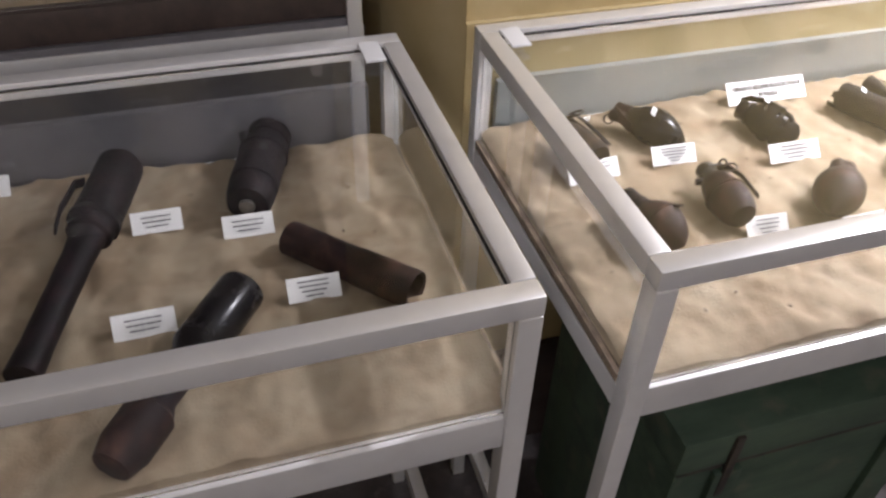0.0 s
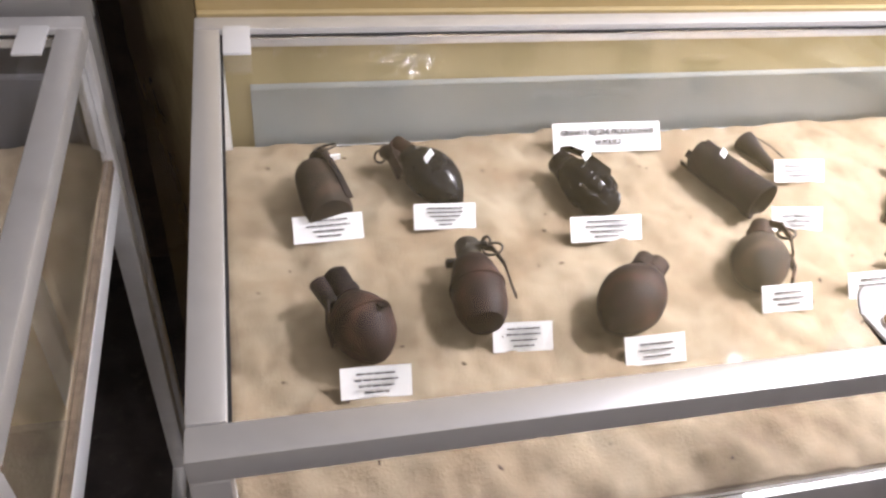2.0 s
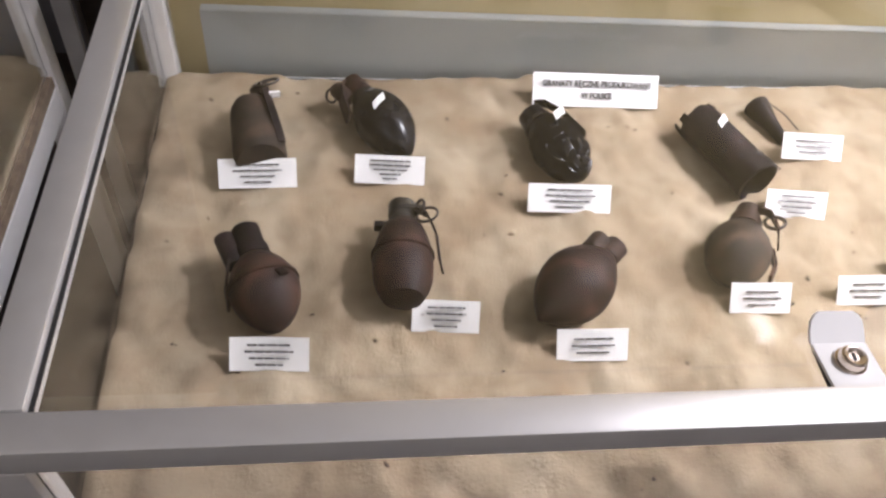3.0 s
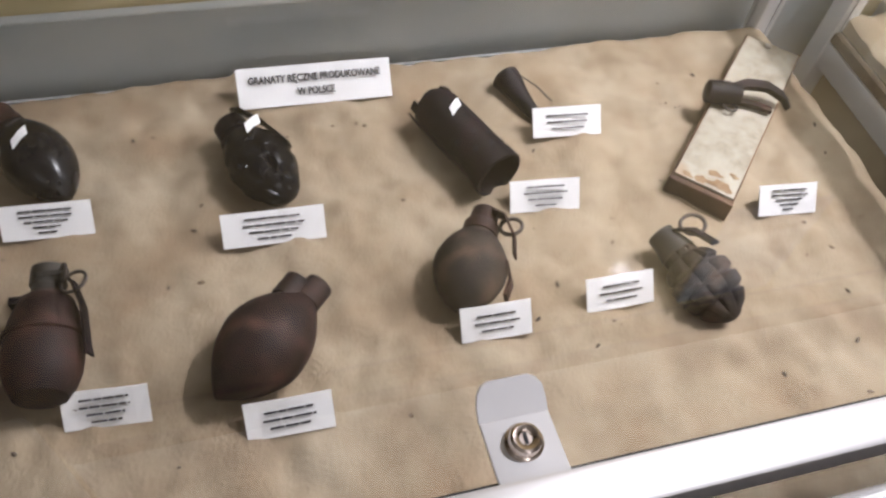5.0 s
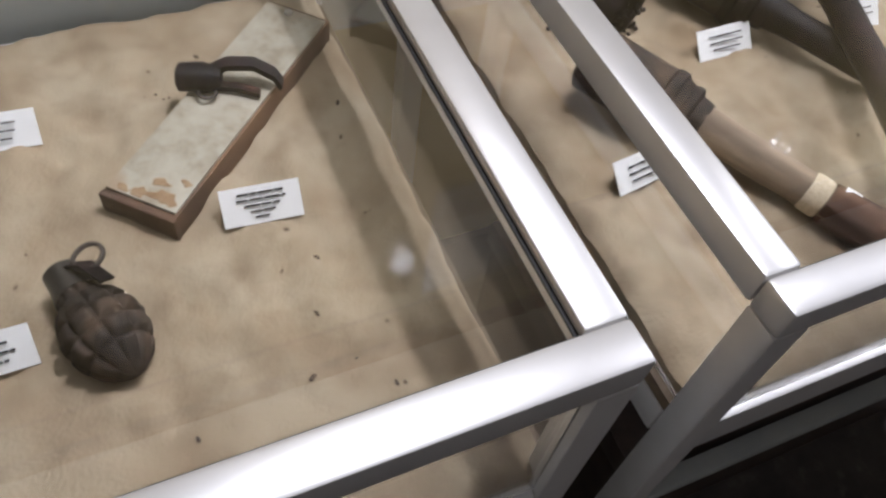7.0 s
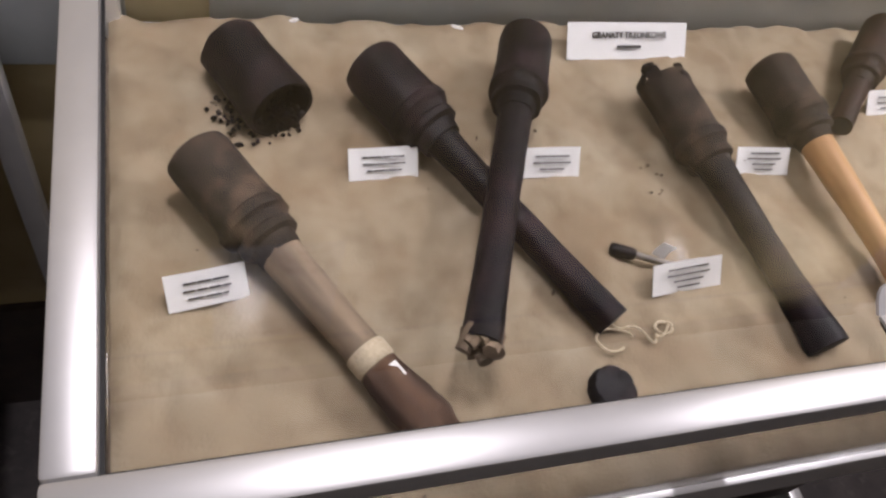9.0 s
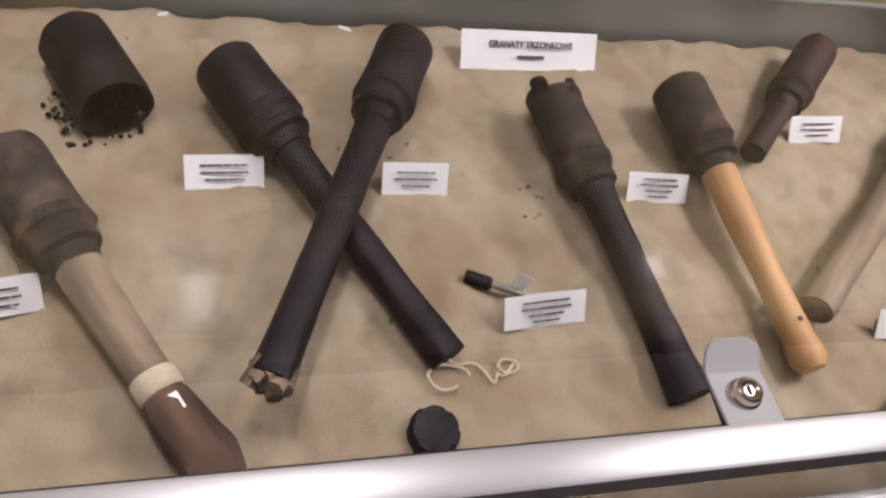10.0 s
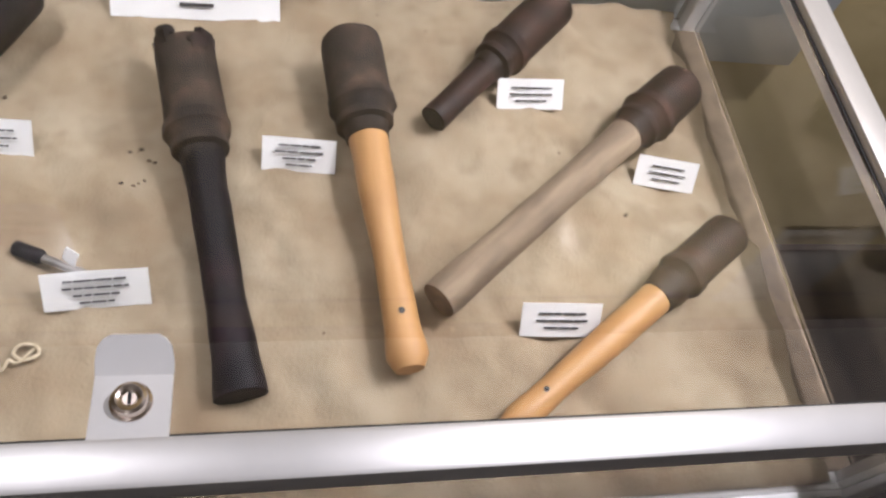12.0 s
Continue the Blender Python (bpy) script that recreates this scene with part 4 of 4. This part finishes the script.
# small segmented grenade
t, L = laid("hand_grenade", (0.6455, 0.216, Z + 0.016), (0.674, 0.136, Z + 0.010), "dark segmented hand grenade with grey tapered neck and ring", "grenade", "hand grenades")
part("body", lathe([(z + 0.020, r) for z, r in oval(0.068, 0.0262, 0.50, n=60, top=0.55)], 72, 0.02, 66, shape=pineapple(6, 9, 0.084, 0.16)), RUST_BROWN, t)
part("neck", lathe([(-0.001, 0.0090), (0.0, 0.0112), (0.010, 0.0122), (0.022, 0.0150)], 24, 0.03, 5), OLIVE, t, "dull grey tapered neck")
part("lever", strip([(0.010, -0.006, 0.006), (0.019, -0.012, 0.016), (0.023, -0.016, 0.036)], 0.009, 0.0018, (0.3, 1, 0)), RUST_DARK, t)
safety_ring(t, (0.018, -0.016, 0.012), 0.0095, (0.9, 0.2, -0.2), 0.0016)

# ---- exhibits of the first case ----
sg, L = stick_grenade((-0.431, 0.452, Z + 0.026), (-0.518, 0.140, Z + 0.016), "long dark stick grenade with side clip on sand", 0.115, 0.0330,
              [(0, 0.0235), (0.25, 0.0210), (0.75, 0.0200), (1, 0.0215)], RUST_DARK, RUST_DARK, seed=90.0, wobble=0.04)
part("belt_clip", strip([(0.012, 0.024, 0.050), (0.014, 0.032, 0.058), (0.013, 0.034, 0.100), (0.010, 0.030, 0.130)], 0.012, 0.0025, (1, -0.3, 0)), RUST_DARK, sg)
t, L = laid("smoke_canister", (-0.262, 0.455, Z + 0.024), (-0.304, 0.322, Z + 0.024), "dark cylindrical smoke canister with igniter knob", "canister")
part("body", lathe([(0, 0.024), (0.001, 0.0262), (0.020, 0.0266), (0.0205, 0.0250), (0.026, 0.0250), (0.0265, 0.0272), (0.060, 0.0274), (L - 0.034, 0.0274), (L - 0.033, 0.0252), (L - 0.028, 0.0252), (L - 0.027, 0.0268), (L - 0.010, 0.0255), (L - 0.001, 0.0225), (L, 0.012)], 40, 0.02, 5), RUST_DARK, t)
part("bead", lathe([(0.040, 0.0272), (0.042, 0.0288), (0.045, 0.0288), (0.047, 0.0272)], 40, 0.01, 5), RUST_DARK, t)
part("end_plug", lathe([(L - 0.001, 0.009), (L + 0.004, 0.0085), (L + 0.005, 0.006)], 20), STEEL, t)
part("igniter_knob", lathe([(-0.004, 0.007), (0.014, 0.0075), (0.018, 0.005)], 18, 0.03, 2, m=pose(0.012, 0.024, 0.022, 20, 0, 0)), GASKET, t)
part("slot", lathe([(0, 0.0040), (0.001, 0.0038)], 14, m=pose(0.0262, -0.006, 0.062, 0, 84, -12) @ Matrix.Diagonal((1.8, 1, 1, 1))), GASKET, t)
t, L = laid("metal_tube", (-0.268, 0.265, Z + 0.017), (-0.160, 0.152, Z + 0.016), "plain rusted metal tube lying on sand", "tube")
part("tube", lathe([(0, 0.0165), (0.002, 0.0188), (0.010, 0.0190), (L * 0.55, 0.0188), (L * 0.56, 0.0200), (L - 0.002, 0.0205), (L, 0.0195), (L - 0.002, 0.0165), (L - 0.02, 0.0150)], 32, 0.025, 15), RUST, t)
t, L = laid("projectile", (-0.322, 0.196, Z + 0.021), (-0.442, 0.028, Z + 0.018), "black tubular rifle grenade with rusted tail on sand", "grenade")
part("body", lathe([(0, 0.018), (0.002, 0.0225), (0.006, 0.0235), (0.085, 0.0235), (0.098, 0.0170), (0.104, 0.0150)], 34, 0.012, 25), BLACK_PAINT, t)
part("tail_tube", lathe([(0.100, 0.0135), (0.140, 0.0130), (0.150, 0.0185), (0.154, 0.0190)], 28, 0.04, 35), RUST_DARK, t)
part("tail_cap", lathe([(0.151, 0.0190), (0.155, 0.0225), (0.192, 0.0220), (L + 0.002, 0.0170), (L + 0.004, 0.008)], 30, 0.07, 45), RUST, t)

# ---- under and behind the cases ----
t = thing("ammunition_crate", (0.155, 0.06, 0), "dark green wooden ammunition crate standing under the case", "crate")
part("body", box((0, 0, 0.0), (0.42, 0.34, 0.50)), GREEN, t, bevel=0.004)
part("lid", box((-0.006, -0.006, 0.506), (0.426, 0.346, 0.57)), GREEN, t, bevel=0.004)
part("seam_strip", box((0.0, -0.004, 0.498), (0.42, 0.010, 0.506)), IRON, t)
for x in (0.055, 0.345):
    part("batten", box((x, -0.010, 0.02), (x + 0.04, 0.0005, 0.49)), GREEN, t, bevel=0.002)
    part("strap", box((x + 0.010, -0.0115, 0.44), (x + 0.022, -0.006, 0.565)), IRON, t, bevel=0.001)
t = thing("storage_crate", (1.10, 0.08, 0), "dark grey wooden crate standing under the case", "crate")
part("body", box((0, 0, 0.0), (0.70, 0.34, 0.36)), SKIRTING_AND_SHADE, t, bevel=0.004)
part("lid", box((-0.006, -0.006, 0.366), (0.706, 0.346, 0.41)), SKIRTING_AND_SHADE, t, bevel=0.004)
part("handle_rail", box((0.03, -0.03, 0.30), (0.67, -0.006, 0.325)), BOARD, t, bevel=0.003)

# a further case stands in the niche, its sand bed a hand higher
t = thing("niche_display_case", (-1.510, 0.60, 0), "grey metal display case standing in the window niche", "display case")
part("front_panel", box((0, 0.0, 0.70), (1.40, 0.02, 0.90)), GREY_PANEL, t, bevel=0.003)
# dark strip standing in for the shadow below the sand's edge
part("tray_shadow", box((0.0, 0.004, 0.902), (1.40, 0.03, 0.945)), SKIRTING_AND_SHADE, t, bevel=0.002)
part("tray", box((0.0, 0.031, 0.90), (1.40, 0.44, 0.935)), BASE, t)
part("cross_rail", box((0, -0.004, 0.868), (1.40, 0.016, 0.890)), ALU, t, bevel=0.002)
for x in (0.0, 1.378):
    for y in (0.0, 0.42):
        part("leg", box((x, y - 0.006, 0), (x + 0.020, y + 0.014, 1.25)), ALU, t, bevel=0.002)
p = part("glass_pane", box((0.021, 0.003, 0.950), (1.377, 0.007, 1.24)), GLASS, t, smooth=False)
p.visible_shadow = False
bm = bmesh.new()
rows = []
for j in range(12):
    rows.append([bm.verts.new((-1.53 + 1.36 * i / 60, 0.635 + 0.40 * j / 11 + (0.006 * math.sin(i * 0.9) if j == 0 else 0),
                               0.948 + 0.008 * noise.noise(Vector((i * 0.22, j * 0.3, 4))))) for i in range(61)])
for a, b in zip(rows, rows[1:]):
    for i in range(60):
        bm.faces.new((a[i], a[i + 1], b[i + 1], b[i]))
front = [bm.verts.new((v.co.x, v.co.y, 0.937)) for v in rows[0]]
for i in range(60):
    bm.faces.new((front[i], front[i + 1], rows[0][i + 1], rows[0][i]))
tagged(part("sand_bed", bm, SAND), "pale sand bed in the niche case", "sand", "", "stuff")
t = thing("paper_sheet", (-0.62, 0.70, 0.957), "pale grey paper sheet lying on sand in the niche case", "paper")
part("sheet", strip([(0, 0, 0), (0.1, 0.0, 0.004), (0.22, 0, 0.001), (0.30, 0, 0.005)], 0.10, 0.002, (0, 1, 0)), BOARD, t)

# ---- lamps ----
for place in CEILING_LAMPS:
    t = thing("ceiling_lamp", (place[0], place[1], 2.9), "white round lamp hanging below the ceiling", "lamp", "ceiling lamps over the cases")
    dz = place[2] - 2.9
    part("stem", lathe([(dz + 0.055, 0.008), (0, 0.008)], 12), ENAMEL, t)
    part("shade", lathe([(0.065, 0.012), (0.055, 0.026), (0.02, 0.040), (0, 0.042), (0.002, 0.039), (0.020, 0.036), (0.05, 0.020)], 32, m=pose(0, 0, dz, 0, place[4], 0)), ENAMEL, t)
# the left fixture is made up to carry the added fill light
for place in PENDANT_AND_FILL:
    t = thing("hanging_lamp", (place[0], place[1], 2.9), "bare hanging lamp on a cord, the left one added as fill", "lamp", "hanging lamps across the aisle")
    dz = place[2] - 2.9
    part("ceiling_rose", lathe([(-0.03, 0.02), (-0.025, 0.045), (0, 0.05)], 24), ENAMEL, t)
    part("cord", lathe([(dz + 0.08, 0.003), (-0.03, 0.003)], 8), GASKET, t)
    part("holder", lathe([(dz + 0.03, 0.018), (dz + 0.08, 0.014)], 18), ENAMEL, t)
    part("bulb", lathe([(dz - 0.036, 0.006), (dz - 0.033, 0.015), (dz - 0.02, 0.026), (dz, 0.029), (dz + 0.018, 0.022), (dz + 0.032, 0.013)], 24), BULB, t, "lit frosted bulb")
